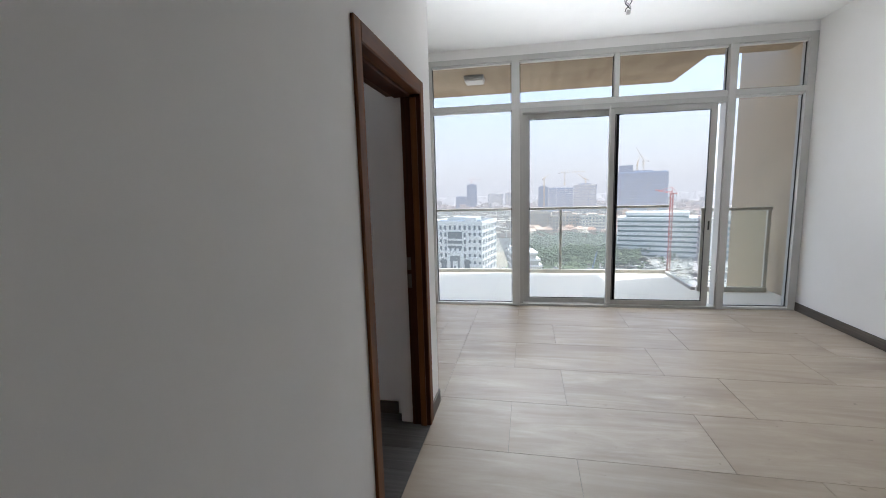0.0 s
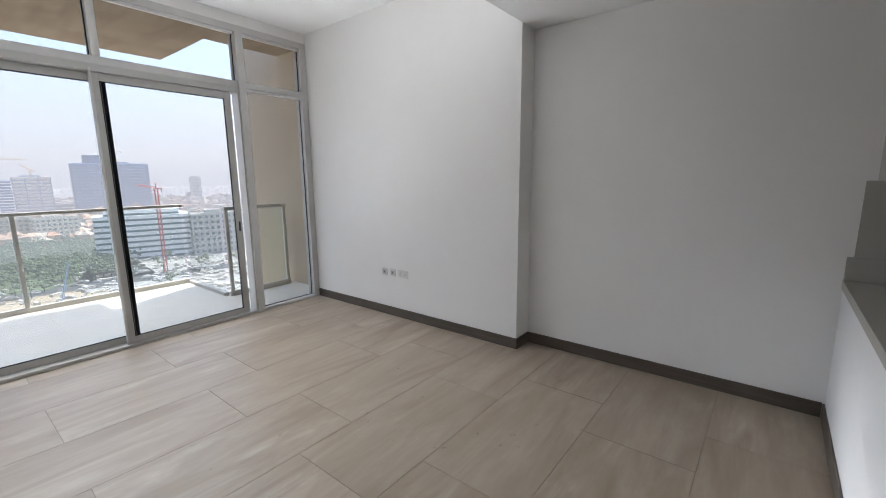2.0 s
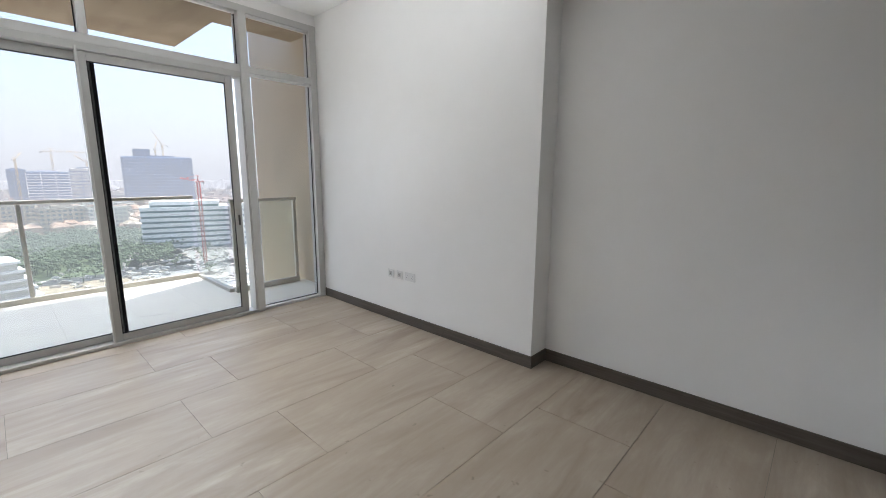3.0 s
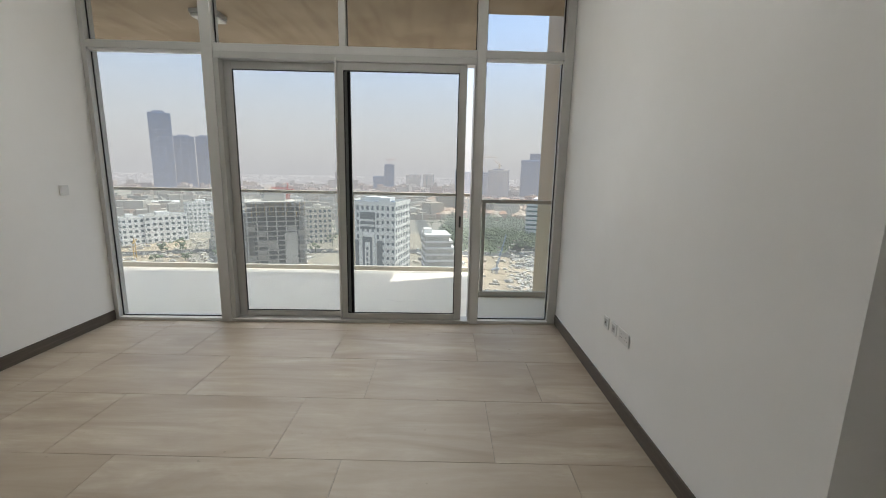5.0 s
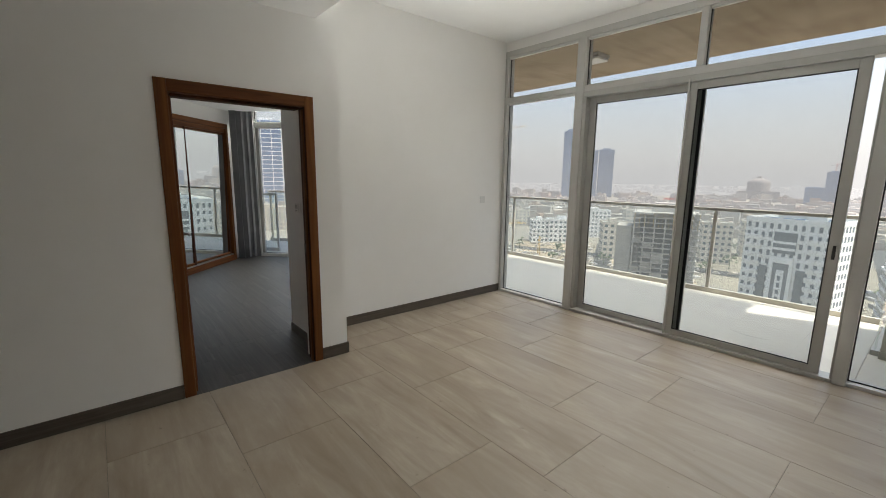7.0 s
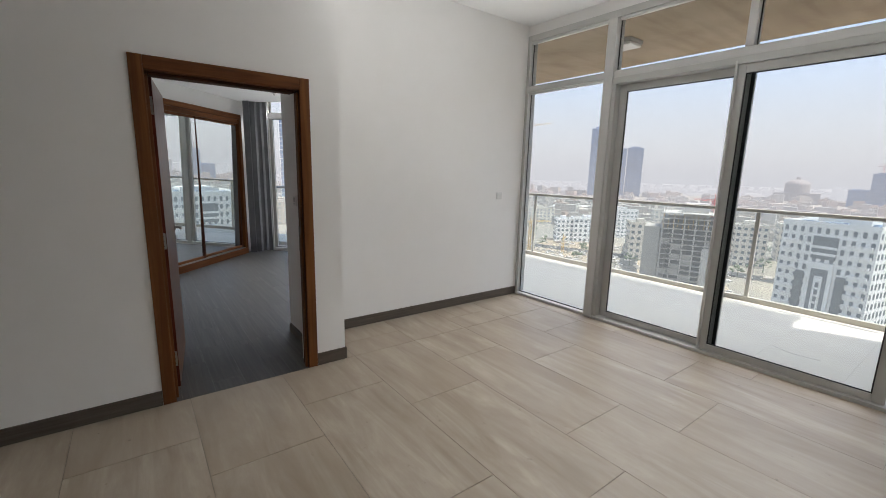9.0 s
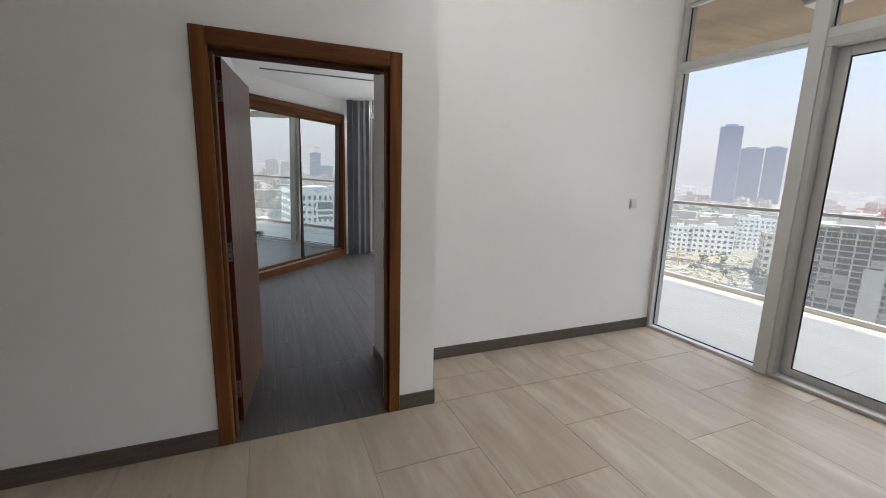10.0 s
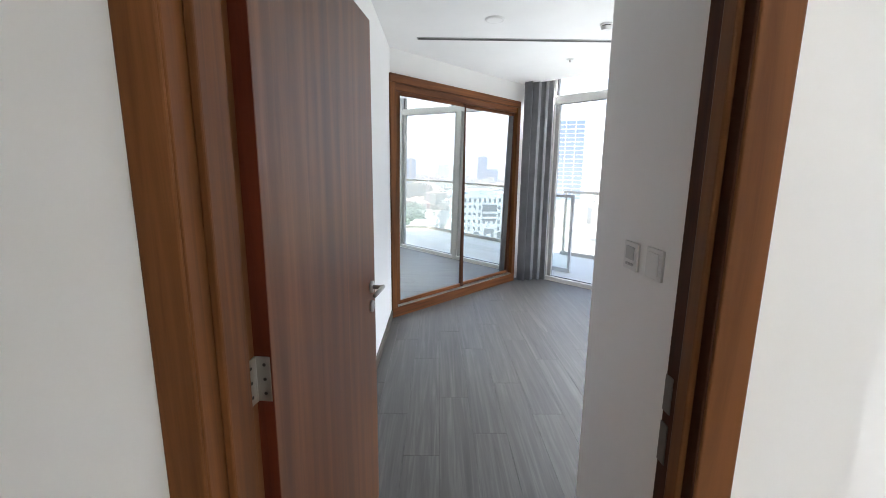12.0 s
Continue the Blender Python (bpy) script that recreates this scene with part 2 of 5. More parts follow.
WOOD_X = wood("walnut_along_x", (0.055, 0.019, 0.007), (0.205, 0.076, 0.026), 0.45, 0)
WOOD_LEAF = wood("walnut_veneer", (0.115, 0.046, 0.021), (0.245, 0.104, 0.048), 0.33, 2, 5.0, 0.7, 16.0, 0.26)
WOOD_EDGE = wood("red_brown_edge", (0.05, 0.009, 0.004), (0.13, 0.028, 0.011), 0.6, 2)
WOOD_DARK = wood("walnut_dark_tone", (0.032, 0.010, 0.005), (0.085, 0.028, 0.012), 0.6, 2)
STEEL = plain("brushed_steel", (0.40, 0.39, 0.37), 0.32, 0.95, var=0.08, grain=200.0)
DULL_STEEL = plain("dull_steel", (0.16, 0.14, 0.125), 0.55, 0.4, var=0.15)
PLASTIC = plain("white_plastic", (0.72, 0.715, 0.70), 0.35, var=0.02, bump=0.0)
PLASTIC_GREY = plain("grey_plastic", (0.45, 0.45, 0.44), 0.4)
DARK = plain("black_plastic", (0.02, 0.02, 0.02), 0.5)
MIRROR = Mat("mirror_glass", (0.80, 0.84, 0.83), 0.01, 1.0).m
CURTAIN = plain("grey_curtain_cloth", (0.24, 0.24, 0.25), 0.9, var=0.15, scale=5.0, grain=300.0, bump=0.3)
QUARTZ = plain("grey_quartz", (0.40, 0.385, 0.345), 0.5, var=0.02, scale=5.0, grain=180.0)
CABINET = plain("beige_grey_laminate", (0.40, 0.38, 0.335), 0.4, var=0.04)
PANEL_WHITE = plain("white_lacquer_panel", (0.78, 0.78, 0.775), 0.4, var=0.03)
PLASTER = stained_plaster()
BEIGE = plain("beige_render", (0.52, 0.435, 0.33), 0.9, var=0.1, scale=0.9, grain=120.0, bump=0.3)
BALCONY_TILE = plain("grey_balcony_tile", (0.74, 0.715, 0.64), 0.7, var=0.06, scale=2.0, random_each=0.05)
RAIL_ALU = plain("beige_grey_rail", (0.58, 0.555, 0.50), 0.45, 0.2, var=0.05)
COPPER = plain("wire_sheath", (0.03, 0.03, 0.03), 0.5)

# ---- mesh helpers ----


def bm_box(x0, x1, y0, y1, z0, z1, bevel=0.0, into=None):
    bm = into or bmesh.new()
    made = bmesh.ops.create_cube(bm, size=1.0)["verts"]
    for v in made:
        v.co = Vector((x0 + (v.co.x + 0.5) * (x1 - x0), y0 + (v.co.y + 0.5) * (y1 - y0), z0 + (v.co.z + 0.5) * (z1 - z0)))
    if bevel:
        edges = list({e for v in made for e in v.link_edges})
        bmesh.ops.bevel(bm, geom=edges, offset=bevel, segments=2, affect='EDGES', profile=0.5)
    return bm


def bm_tube(a, b, r0, r1=None, seg=14, into=None):
    bm = into or bmesh.new()
    a, b = Vector(a), Vector(b)
    m = Matrix.Translation((a + b) / 2) @ (b - a).to_track_quat("Z", "Y").to_matrix().to_4x4()
    bmesh.ops.create_cone(bm, cap_ends=True, segments=seg, radius1=r0, radius2=r0 if r1 is None else r1, depth=(b - a).length, matrix=m)
    return bm


def bm_prism(outline, z0, z1):
    """An upright solid over a plan outline (counter-clockwise)."""
    bm = bmesh.new()
    low = [bm.verts.new((x, y, z0)) for x, y in outline]
    top = [bm.verts.new((x, y, z1)) for x, y in outline]
    bm.faces.new(low[::-1])
    bm.faces.new(top)
    for i in range(len(low)):
        j = (i + 1) % len(low)
        bm.faces.new((low[i], low[j], top[j], top[i]))
    return bm


def mesh_of(name, bm, material, smooth=False):
    bmesh.ops.recalc_face_normals(bm, faces=bm.faces)
    me = bpy.data.meshes.new(name)
    bm.to_mesh(me)
    bm.free()
    me.materials.append(material)
    if smooth:
        for p in me.polygons:
            p.use_smooth = True
    return me


def part(name, bm, material, parent, label="", smooth=False):
    ob = new(name, mesh_of(name, bm, material, smooth))
    ob.parent = parent
    return tagged(ob, label)


def share(name, me, parent, m):
    ob = new(name, me)
    ob.parent = parent
    ob.matrix_basis = m
    return ob


def thing(name, m, label, category, group="", kind=""):
    ob = new(name)
    ob.empty_display_size = 0.1
    ob.matrix_basis = m
    return tagged(ob, label, category, group, kind)


def setting(name, bm, material, label="", category="", smooth=False):
    return tagged(new(name, mesh_of(name, bm, material, smooth)), label, category, kind="structure")


def at(x, y, z=0.0, turn=0.0):
    return pose(x, y, z, 0, 0, turn)


# ---- plan ----
X_DOOR = -0.152          # living-room face of the wall with the bedroom door
X_DOOR_B = -0.345        # its bedroom face
X_REC = -0.768           # recessed side wall towards the window
X_REC_B = -1.005
X_RIGHT = 3.638          # wall with the sockets
X_NICHE = 3.862          # wall behind it, beside the kitchen
Y_CORNER = 3.118         # end of the door wall
Y_PIER = 2.93            # start of the thicker right wall and edge of the low ceiling
Z_LOW, Z_HIGH = 2.775, 3.285
Y_BACK = -2.6
DOOR_Y0, DOOR_Y1, DOOR_Z = 1.915, 2.808, 2.108
BED_Y = 1.852            # bedroom's side wall behind the open door
Z_BED = 2.70
BED_R = 2.925            # wall with the bedroom switches
FACADE = Matrix.Translation((0, 5.80, 0)) @ Matrix.Rotation(math.atan(0.03), 4, 'Z')


def fac_y(x):
    return 5.80 + 0.03 * x


# ---- walls ----
bm = bm_box(X_DOOR_B, X_DOOR, Y_BACK, DOOR_Y0 - 0.02, 0, Z_HIGH)
bm_box(X_DOOR_B, X_DOOR, DOOR_Y1 + 0.02, Y_CORNER, 0, Z_HIGH, into=bm)
bm_box(X_DOOR_B, X_DOOR, DOOR_Y0 - 0.02, DOOR_Y1 + 0.02, DOOR_Z + 0.02, Z_HIGH, into=bm)
setting("wall_west", bm, PAINT, "white painted wall with a bedroom doorway", "wall")
bm = bm_prism([(X_REC_B, BED_R), (X_DOOR_B, BED_R), (X_DOOR_B, Y_CORNER), (X_REC, Y_CORNER), (X_REC, 5.90), (X_REC_B, 5.90)], 0, Z_HIGH)
setting("wall_west_recess", bm, PAINT, "white painted recessed side wall", "wall")
setting("wall_east", bm_box(X_RIGHT, X_NICHE + 0.2, Y_PIER, 6.0, 0, Z_HIGH), PAINT, "white painted wall with sockets", "wall")
setting("wall_east_niche", bm_box(X_NICHE, X_NICHE + 0.2, Y_BACK, Y_PIER, 0, Z_HIGH), PAINT, "white painted set-back wall", "wall")
setting("wall_south", bm_box(X_DOOR_B, X_NICHE + 0.2, Y_BACK - 0.2, Y_BACK, 0, Z_HIGH), PAINT, "plain white back wall", "wall")
bm = bm_box(-1.0, X_RIGHT, 0.0, 0.14, 3.172, Z_HIGH)
bm.transform(FACADE)
setting("beam", bm, PAINT, "white painted head above the window", "beam")
setting("ceiling_high", bm_box(X_REC_B, X_NICHE + 0.2, Y_PIER, 6.2, Z_HIGH, Z_HIGH + 0.15), CEIL, "white high ceiling by the window", "ceiling")
setting("ceiling_low", bm_box(X_DOOR_B, X_NICHE + 0.2, Y_BACK - 0.2, Y_PIER, Z_LOW, Z_HIGH + 0.15), CEIL, "white lowered ceiling", "ceiling")

# bedroom shell
setting("wall_bedroom_south", bm_box(-6.3, X_DOOR_B, BED_Y - 0.2, BED_Y, 0, Z_HIGH), PAINT, "white bedroom wall", "wall")
setting("wall_bedroom_east", bm_box(X_REC_B - 0.01, X_REC_B, BED_R + 0.004, 5.75, 0, Z_HIGH), PAINT, "white bedroom wall", "wall")
W0, W1 = Vector((-3.675, 1.852)), Vector((-5.275, 3.415))
WD = (W1 - W0).normalized()
WN = Vector((-WD.y, WD.x)) * -1.0
if WN.x < 0:
    WN = -WN
W_TURN = math.degrees(math.atan2(WD.y, WD.x))
W_LEN = (W1 - W0).length
G0, G1 = Vector((-5.72, 3.56)), Vector((-3.52, 5.62))
GD = (G1 - G0).normalized()
G_TURN = math.degrees(math.atan2(GD.y, GD.x))
G_LEN = (G1 - G0).length
wall_w = setting("wall_bedroom_wardrobe", bm_box(0.0, W_LEN + 0.5, 0.06, 0.75, 2.455, Z_HIGH), PAINT, "white wall above the wardrobe", "wall")
wall_w.matrix_basis = at(W0.x, W0.y, 0, W_TURN)
bm = bm_box(W_LEN + 0.003, W_LEN + 0.55, 0.05, 0.75, 0.0, 2.455)
wall_e = setting("wall_bedroom_end", bm, PAINT, "white wall end beside the wardrobe", "wall")
wall_e.matrix_basis = at(W0.x, W0.y, 0, W_TURN)
setting("ceiling_bedroom", bm_prism([(X_DOOR_B, 1.5), (X_DOOR_B, BED_R + 0.1), (X_REC_B, BED_R + 0.1), (X_REC_B, 5.45), (-3.62, 5.34), (-5.46, 3.47), (-6.3, 2.7), (-6.3, 1.5)], Z_BED, Z_BED + 0.12),
        CEIL, "white bedroom ceiling", "ceiling")
setting("ceiling_pocket", bm_prism([(X_REC_B, 5.2), (X_REC_B, 5.9), (-3.4, 5.9), (-6.5, 3.3), (-6.2, 2.5), (-5.2, 3.1), (-3.5, 4.8)], 3.16, 3.3), CEIL, "raised ceiling over the curtain", "ceiling")

# ---- floors: screed beds, the pieces come last ----
setting("floor", bm_prism([(X_DOOR - 0.1, Y_BACK - 0.1), (X_NICHE + 0.1, Y_BACK - 0.1), (X_NICHE + 0.1, 6.0), (X_REC - 0.1, 5.86), (X_REC - 0.1, Y_CORNER - 0.1), (X_DOOR - 0.1, Y_CORNER - 0.1)], -0.2, -0.004), GROUT, "pale wood-look porcelain floor", "floor")
setting("floor_bedroom", bm_prism([(X_DOOR + 0.01, 1.7), (X_DOOR + 0.01, 3.0), (X_REC_B + 0.1, 3.0), (X_REC_B + 0.1, 5.77), (-3.4, 5.69), (-5.9, 3.4), (-5.9, 1.7)], -0.2, -0.005), GROUT_DARK, "dark grey wood-look plank floor", "floor")
floor, floor_bed = bpy.data.objects["floor"], bpy.data.objects["floor_bedroom"]


def skirting(name, x0, y0, x1, y1, h=0.1, t=0.012):
    """A run of skirting with its face on the left of the way from the first end to the second."""
    d = Vector((x1 - x0, y1 - y0))
    bm = bm_box(0, d.length, 0, t, 0.0, h, 0.002)
    ob = setting(name, bm, SKIRT, "brown-grey wood-look skirting", "baseboard")
    ob.matrix_basis = at(x0, y0, 0, math.degrees(math.atan2(d.y, d.x)))
    return ob


skirting("baseboard", X_RIGHT, Y_PIER, X_RIGHT, fac_y(X_RIGHT) - 0.004)
skirting("baseboard", X_NICHE, Y_PIER - 0.0, X_RIGHT - 0.012, Y_PIER)
skirting("baseboard", X_NICHE, 0.836, X_NICHE, Y_PIER - 0.013)
skirting("baseboard", X_DOOR, 1.84, X_DOOR, Y_BACK)
skirting("baseboard", X_DOOR, Y_CORNER + 0.012, X_DOOR, 2.886)
skirting("baseboard", X_REC + 0.013, Y_CORNER, X_DOOR - 0.0005, Y_CORNER)
skirting("baseboard", X_REC, fac_y(X_REC) - 0.004, X_REC, Y_CORNER)
skirting("baseboard", -3.66, BED_Y, X_DOOR_B - 0.02, BED_Y, 0.09)
skirting("baseboard", X_DOOR_B - 0.05, BED_R, X_REC_B, BED_R, 0.09)

# ---- the window wall ----
win = thing("window_1", FACADE, "silver-grey aluminium window wall with sliding balcony doors", "window", kind="structure")


def bar(name, u0, u1, v0, v1, z0, z1, mat=None, bevel=0.004, parent=None, label=""):
    return part(name, bm_box(u0, u1, v0, v1, z0, z1, bevel), mat or ALU, parent or win, label)


bar("frame_jamb", X_REC + 0.002, -0.722, -0.01, 0.12, 0.0, 3.172)
bar("frame_jamb", 3.552, X_RIGHT - 0.002, -0.01, 0.12, 0.0, 3.172)
bar("mullion", 0.29, 0.388, -0.03, 0.12, 0.0, 3.10)
bar("mullion", 2.753, 2.835, -0.03, 0.12, 0.0, 3.10)
bar("mullion", 1.505, 1.565, -0.01, 0.12, 2.602, 3.10)
bar("frame_head", -0.722, 3.552, -0.01, 0.12, 3.102, 3.171)
for u0, u1 in ((-0.722, 0.289), (0.389, 2.752), (2.836, 3.552)):
    bar("transom", u0, u1, -0.012, 0.12, 2.532, 2.600)
for u0, u1 in ((-0.722, 0.289), (2.836, 3.552)):
    bar("sill", u0, u1, -0.012, 0.12, 0.0, 0.03, ALU_WHITE)
bar("track_head", 0.389, 2.752, -0.02, 0.12, 2.472, 2.531, ALU_SASH)
bar("track", 0.389, 2.752, -0.03, 0.12, 0.0, 0.03, ALU_SASH)
bar("track_jamb", 0.389, 0.43, -0.02, 0.12, 0.031, 2.471, ALU_SASH)
bar("track_jamb", 2.736, 2.752, -0.02, 0.12, 0.031, 2.471, ALU_SASH)


def pane(u0, u1, z0, z1, v, parent=None):
    """A sheet of glass with its black gasket."""
    p = parent or win
    g = part("pane", bm_box(u0 + 0.004, u1 - 0.004, v, v + 0.008, z0 + 0.004, z1 - 0.004), GLASS, p, "clear window glass")
    g.visible_shadow = False
    w = 0.009
    for a, b, c, d in ((u0, u0 + w, z0, z1), (u1 - w, u1, z0, z1), (u0 + w, u1 - w, z0, z0 + w), (u0 + w, u1 - w, z1 - w, z1)):
        part("gasket", bm_box(a, b, v - 0.008, v - 0.001, c, d), RUBBER, p, "black rubber gasket")


for u0, u1 in ((-0.722, 0.289), (0.389, 1.504), (1.566, 2.752), (2.836, 3.552)):
    pane(u0 + 0.001, u1 - 0.001, 2.603, 3.099, 0.05)
    bar("bead", u0 + 0.01, u1 - 0.01, 0.0, 0.04, 3.076, 3.1, ALU_WHITE, 0.002)
for u0, u1 in ((-0.722, 0.289), (2.836, 3.552)):
    pane(u0 + 0.001, u1 - 0.001, 0.031, 2.531, 0.05)
    bar("bead", u0 + 0.01, u1 - 0.01, 0.0, 0.04, 2.508, 2.532, ALU_WHITE, 0.002)


def sash(name, u0, u1, v0, v1, stile_l, stile_r, label):
    s = part(name, bm_box(u0, u0 + stile_l, v0, v1, 0.032, 2.470, 0.004), ALU_SASH, win, label)
    for a, b, c, d in ((u1 - stile_r, u1, 0.032, 2.470), (u0 + stile_l, u1 - stile_r, 2.402, 2.470), (u0 + stile_l, u1 - stile_r, 0.032, 0.09)):
        part("sash_rail", bm_box(a, b, v0 + 0.001, v1 - 0.001, c, d, 0.003), ALU_SASH, s)
    pane(u0 + stile_l, u1 - stile_r, 0.09, 2.402, (v0 + v1) / 2 - 0.004, s)
    return s


sash_l = sash("sliding_sash", 0.43, 1.585, 0.065, 0.105, 0.075, 0.06, "fixed grey aluminium glass leaf")
sash_r = sash("sliding_sash", 1.478, 2.668, 0.005, 0.047, 0.055, 0.07, "slightly open grey aluminium sliding leaf")
part("interlock", bm_box(1.562, 1.588, 0.048, 0.064, 0.04, 2.46), RUBBER, sash_r, "black brush seal")
part("pull_handle", bm_box(2.624, 2.644, -0.004, 0.006, 0.98, 1.09, 0.004), DARK, sash_r, "black recessed pull")
part("stop", bm_box(1.462, 1.478, -0.025, 0.02, 0.031, 2.50, 0.003), ALU, win)

# ---- balcony ----
Y_RAIL = 8.19
outline = [(-4.15, Y_RAIL - 0.08), (2.93, Y_RAIL + 0.07), (2.93, 6.97), (4.1, 7.0), (4.1, 6.05), (X_REC, 5.88), (-3.35, 5.83), (-6.6, 3.1), (-7.6, 3.9), (-7.6, 4.6)]
outline = outline[::-1]
setting("balcony_floor", bm_prism(outline, -0.32, -0.03), BALCONY_TILE, "grey tiled balcony floor", "balcony")
soffit = setting("balcony_soffit", bm_prism([(x, y + (0.2 if y > 7.5 else 0.03 if y > 6.5 else 0)) for x, y in outline], 3.288, 3.6), PLASTER, "water-stained beige plaster soffit above the balcony", "soffit")
setting("facade_spandrel", bm_prism([(-7.0, 2.2), (-3.4, 5.62), (-3.4, 5.9), (4.1, 6.1), (4.1, 6.0), (-3.3, 5.76), (-6.6, 2.2)], 3.31, 3.56), BEIGE, "beige rendered edge above the windows", "spandrel")
bm = bm_box(3.93, 4.35, 6.02, 8.35, -3.0, 14.0)
bm_box(3.66, 3.93, 6.02, 6.10, -0.32, 3.55, into=bm)
setting("pier", bm, BEIGE, "beige rendered pier closing the balcony", "pier")


def rail_run(name, x0, y0, x1, y1, label, posts=(), top=True, base=0.07, group="balcony rails", metal=None):
    metal = metal or RAIL_ALU
    d = Vector((x1 - x0, y1 - y0))
    L = d.length
    t = thing(name, at(x0, y0, -0.03, math.degrees(math.atan2(d.y, d.x))), label, "balustrade", group)
    part("base_rail", bm_box(0, L, -0.03, 0.03, 0, base, 0.004), metal, t)
    if top:
        part("top_rail", bm_box(0, L, -0.028, 0.028, 1.178, 1.222, 0.006), metal, t)
    cuts = [0.0, *posts, L]
    for p in posts:
        part("post", bm_box(p - 0.022, p + 0.022, -0.02, 0.02, base, 1.178, 0.004), metal, t)
    for a, b in zip(cuts, cuts[1:]):
        if b - a > 0.2:
            g = part("glass_panel", bm_box(a + 0.03, b - 0.03, -0.006, 0.006, base - 0.02, 1.182), RAIL_GLASS, t, "greenish safety glass")
            g.visible_shadow = False
    return t


def rail_y(x):
    return Y_RAIL + 0.02 * x


rail_run("balustrade", -4.05, rail_y(-4.05), 2.9, rail_y(2.9), "long glass balustrade with beige-grey aluminium rail", (1.49, 5.13))
rail_run("balustrade", 2.9, rail_y(2.9) - 0.05, 2.9, 6.99, "frameless glass side balustrade", (), False, 0.05)
rail_run("balustrade", 2.93, 6.94, 3.84, 6.96, "short framed glass balustrade beside the pier", (0.03, 0.88))
rail_run("balustrade", -7.4, 4.72, -4.09, rail_y(-4.05) - 0.03, "diagonal glass balustrade of the bedroom balcony", (0.05, 2.4))
rail_run("balustrade", -6.5, 3.75, -5.85, 4.42, "short glass balustrade outside the bedroom window", (0.91,), True, 0.07, "balcony rails", ALU_WHITE)
setting("balcony_kerb", bm_prism([(-4.1, rail_y(-4.1) - 0.05), (2.86, rail_y(2.86) - 0.05), (2.86, rail_y(2.86) + 0.04), (-4.1, rail_y(-4.1) + 0.04)], -0.3, -0.026), RAIL_ALU, "beige channel under the balustrade", "kerb")
lamp = thing("soffit_light", at(-0.33, 7.12, 3.288), "white square surface light on the stained soffit", "light")
part("housing", bm_box(-0.15, 0.15, -0.15, 0.15, -0.05, -0.001, 0.008), PLASTIC_GREY, lamp)
part("diffuser", bm_box(-0.14, 0.14, -0.14, 0.14, -0.085, -0.05, 0.012), PLASTIC, lamp, "white opal cover")
mop = thing("cable_scrap", at(1.98, 6.62, -0.03), "short grey cable lying on the balcony", "cable")
cu = bpy.data.curves.new("cable_scrap_line", 'CURVE')
cu.dimensions, cu.bevel_depth = '3D', 0.006
sp = cu.splines.new('BEZIER')
sp.bezier_points.add(2)
for p, co in zip(sp.bezier_points, ((-0.16, 0.05, 0.008), (0.0, -0.02, 0.008), (0.2, 0.0, 0.008))):
    p.co, p.handle_left_type, p.handle_right_type = co, 'AUTO', 'AUTO'
cu.materials.append(PLASTIC_GREY)
strand = new("strand", cu)
strand.parent = mop

# ---- bedroom door and its lining ----
CF = X_DOOR + 0.016
door = thing("door_1", at(0, 0), "walnut-stained door, wide open into the bedroom, with steel lever", "door", kind="structure")


def casing_piece(name, y0, y1, z0, z1, mat):
    """A moulded architrave strip with a stepped inner edge."""
    bm = bm_box(X_DOOR + 0.0005, CF, y0, y1, z0, z1, 0.004)
    return part(name, bm, mat, door)


casing_piece("architrave", DOOR_Y0 - 0.074, DOOR_Y0 - 0.004, 0.0, DOOR_Z + 0.08, WOOD_V)
casing_piece("architrave", DOOR_Y1 + 0.004, DOOR_Y1 + 0.074, 0.0, DOOR_Z + 0.08, WOOD_V)
casing_piece("architrave", DOOR_Y0 - 0.0035, DOOR_Y1 + 0.0035, DOOR_Z + 0.004, DOOR_Z + 0.0795, WOOD_Y)
part("jamb", bm_box(X_DOOR_B - 0.012, X_DOOR + 0.011, DOOR_Y0 - 0.02, DOOR_Y0, 0.0, DOOR_Z, 0.003), WOOD_V, door)
# right jamb in a darker tone than the left one
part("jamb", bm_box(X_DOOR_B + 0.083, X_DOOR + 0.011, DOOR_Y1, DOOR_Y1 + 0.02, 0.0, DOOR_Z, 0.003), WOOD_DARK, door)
part("jamb_head", bm_box(X_DOOR_B - 0.012, X_DOOR + 0.011, DOOR_Y0 - 0.02, DOOR_Y1 + 0.02, DOOR_Z + 0.0005, DOOR_Z + 0.02, 0.003), WOOD_Y, door)
part("stop", bm_box(X_DOOR_B + 0.05, X_DOOR - 0.045, DOOR_Y0 + 0.0005, DOOR_Y0 + 0.018, 0.0, DOOR_Z - 0.018, 0.004), WOOD_V, door)
part("stop", bm_box(X_DOOR - 0.05, X_DOOR - 0.012, DOOR_Y1 - 0.014, DOOR_Y1 - 0.0005, 0.0, DOOR_Z - 0.018, 0.004), WOOD_V, door)
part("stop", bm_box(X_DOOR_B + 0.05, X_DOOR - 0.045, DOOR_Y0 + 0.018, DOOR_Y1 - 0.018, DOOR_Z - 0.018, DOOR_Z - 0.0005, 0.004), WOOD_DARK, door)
for z0, z1 in ((1.045, 1.125), (0.93, 1.02)):
    part("strike_plate", bm_box(X_DOOR_B + 0.086, X_DOOR_B + 0.112, DOOR_Y1 - 0.003, DOOR_Y1 - 0.0003, z0, z1, 0.001), DULL_STEEL, door, "dull steel strike plate")
LEAF_TURN = 173.07
leaf = part("leaf", bm_box(0.004, 0.868, -0.044, 0.0, 0.008, DOOR_Z - 0.006, 0.002), WOOD_LEAF, door, "walnut veneer door leaf")
leaf.matrix_basis = at(-0.352, 1.912, 0, LEAF_TURN)
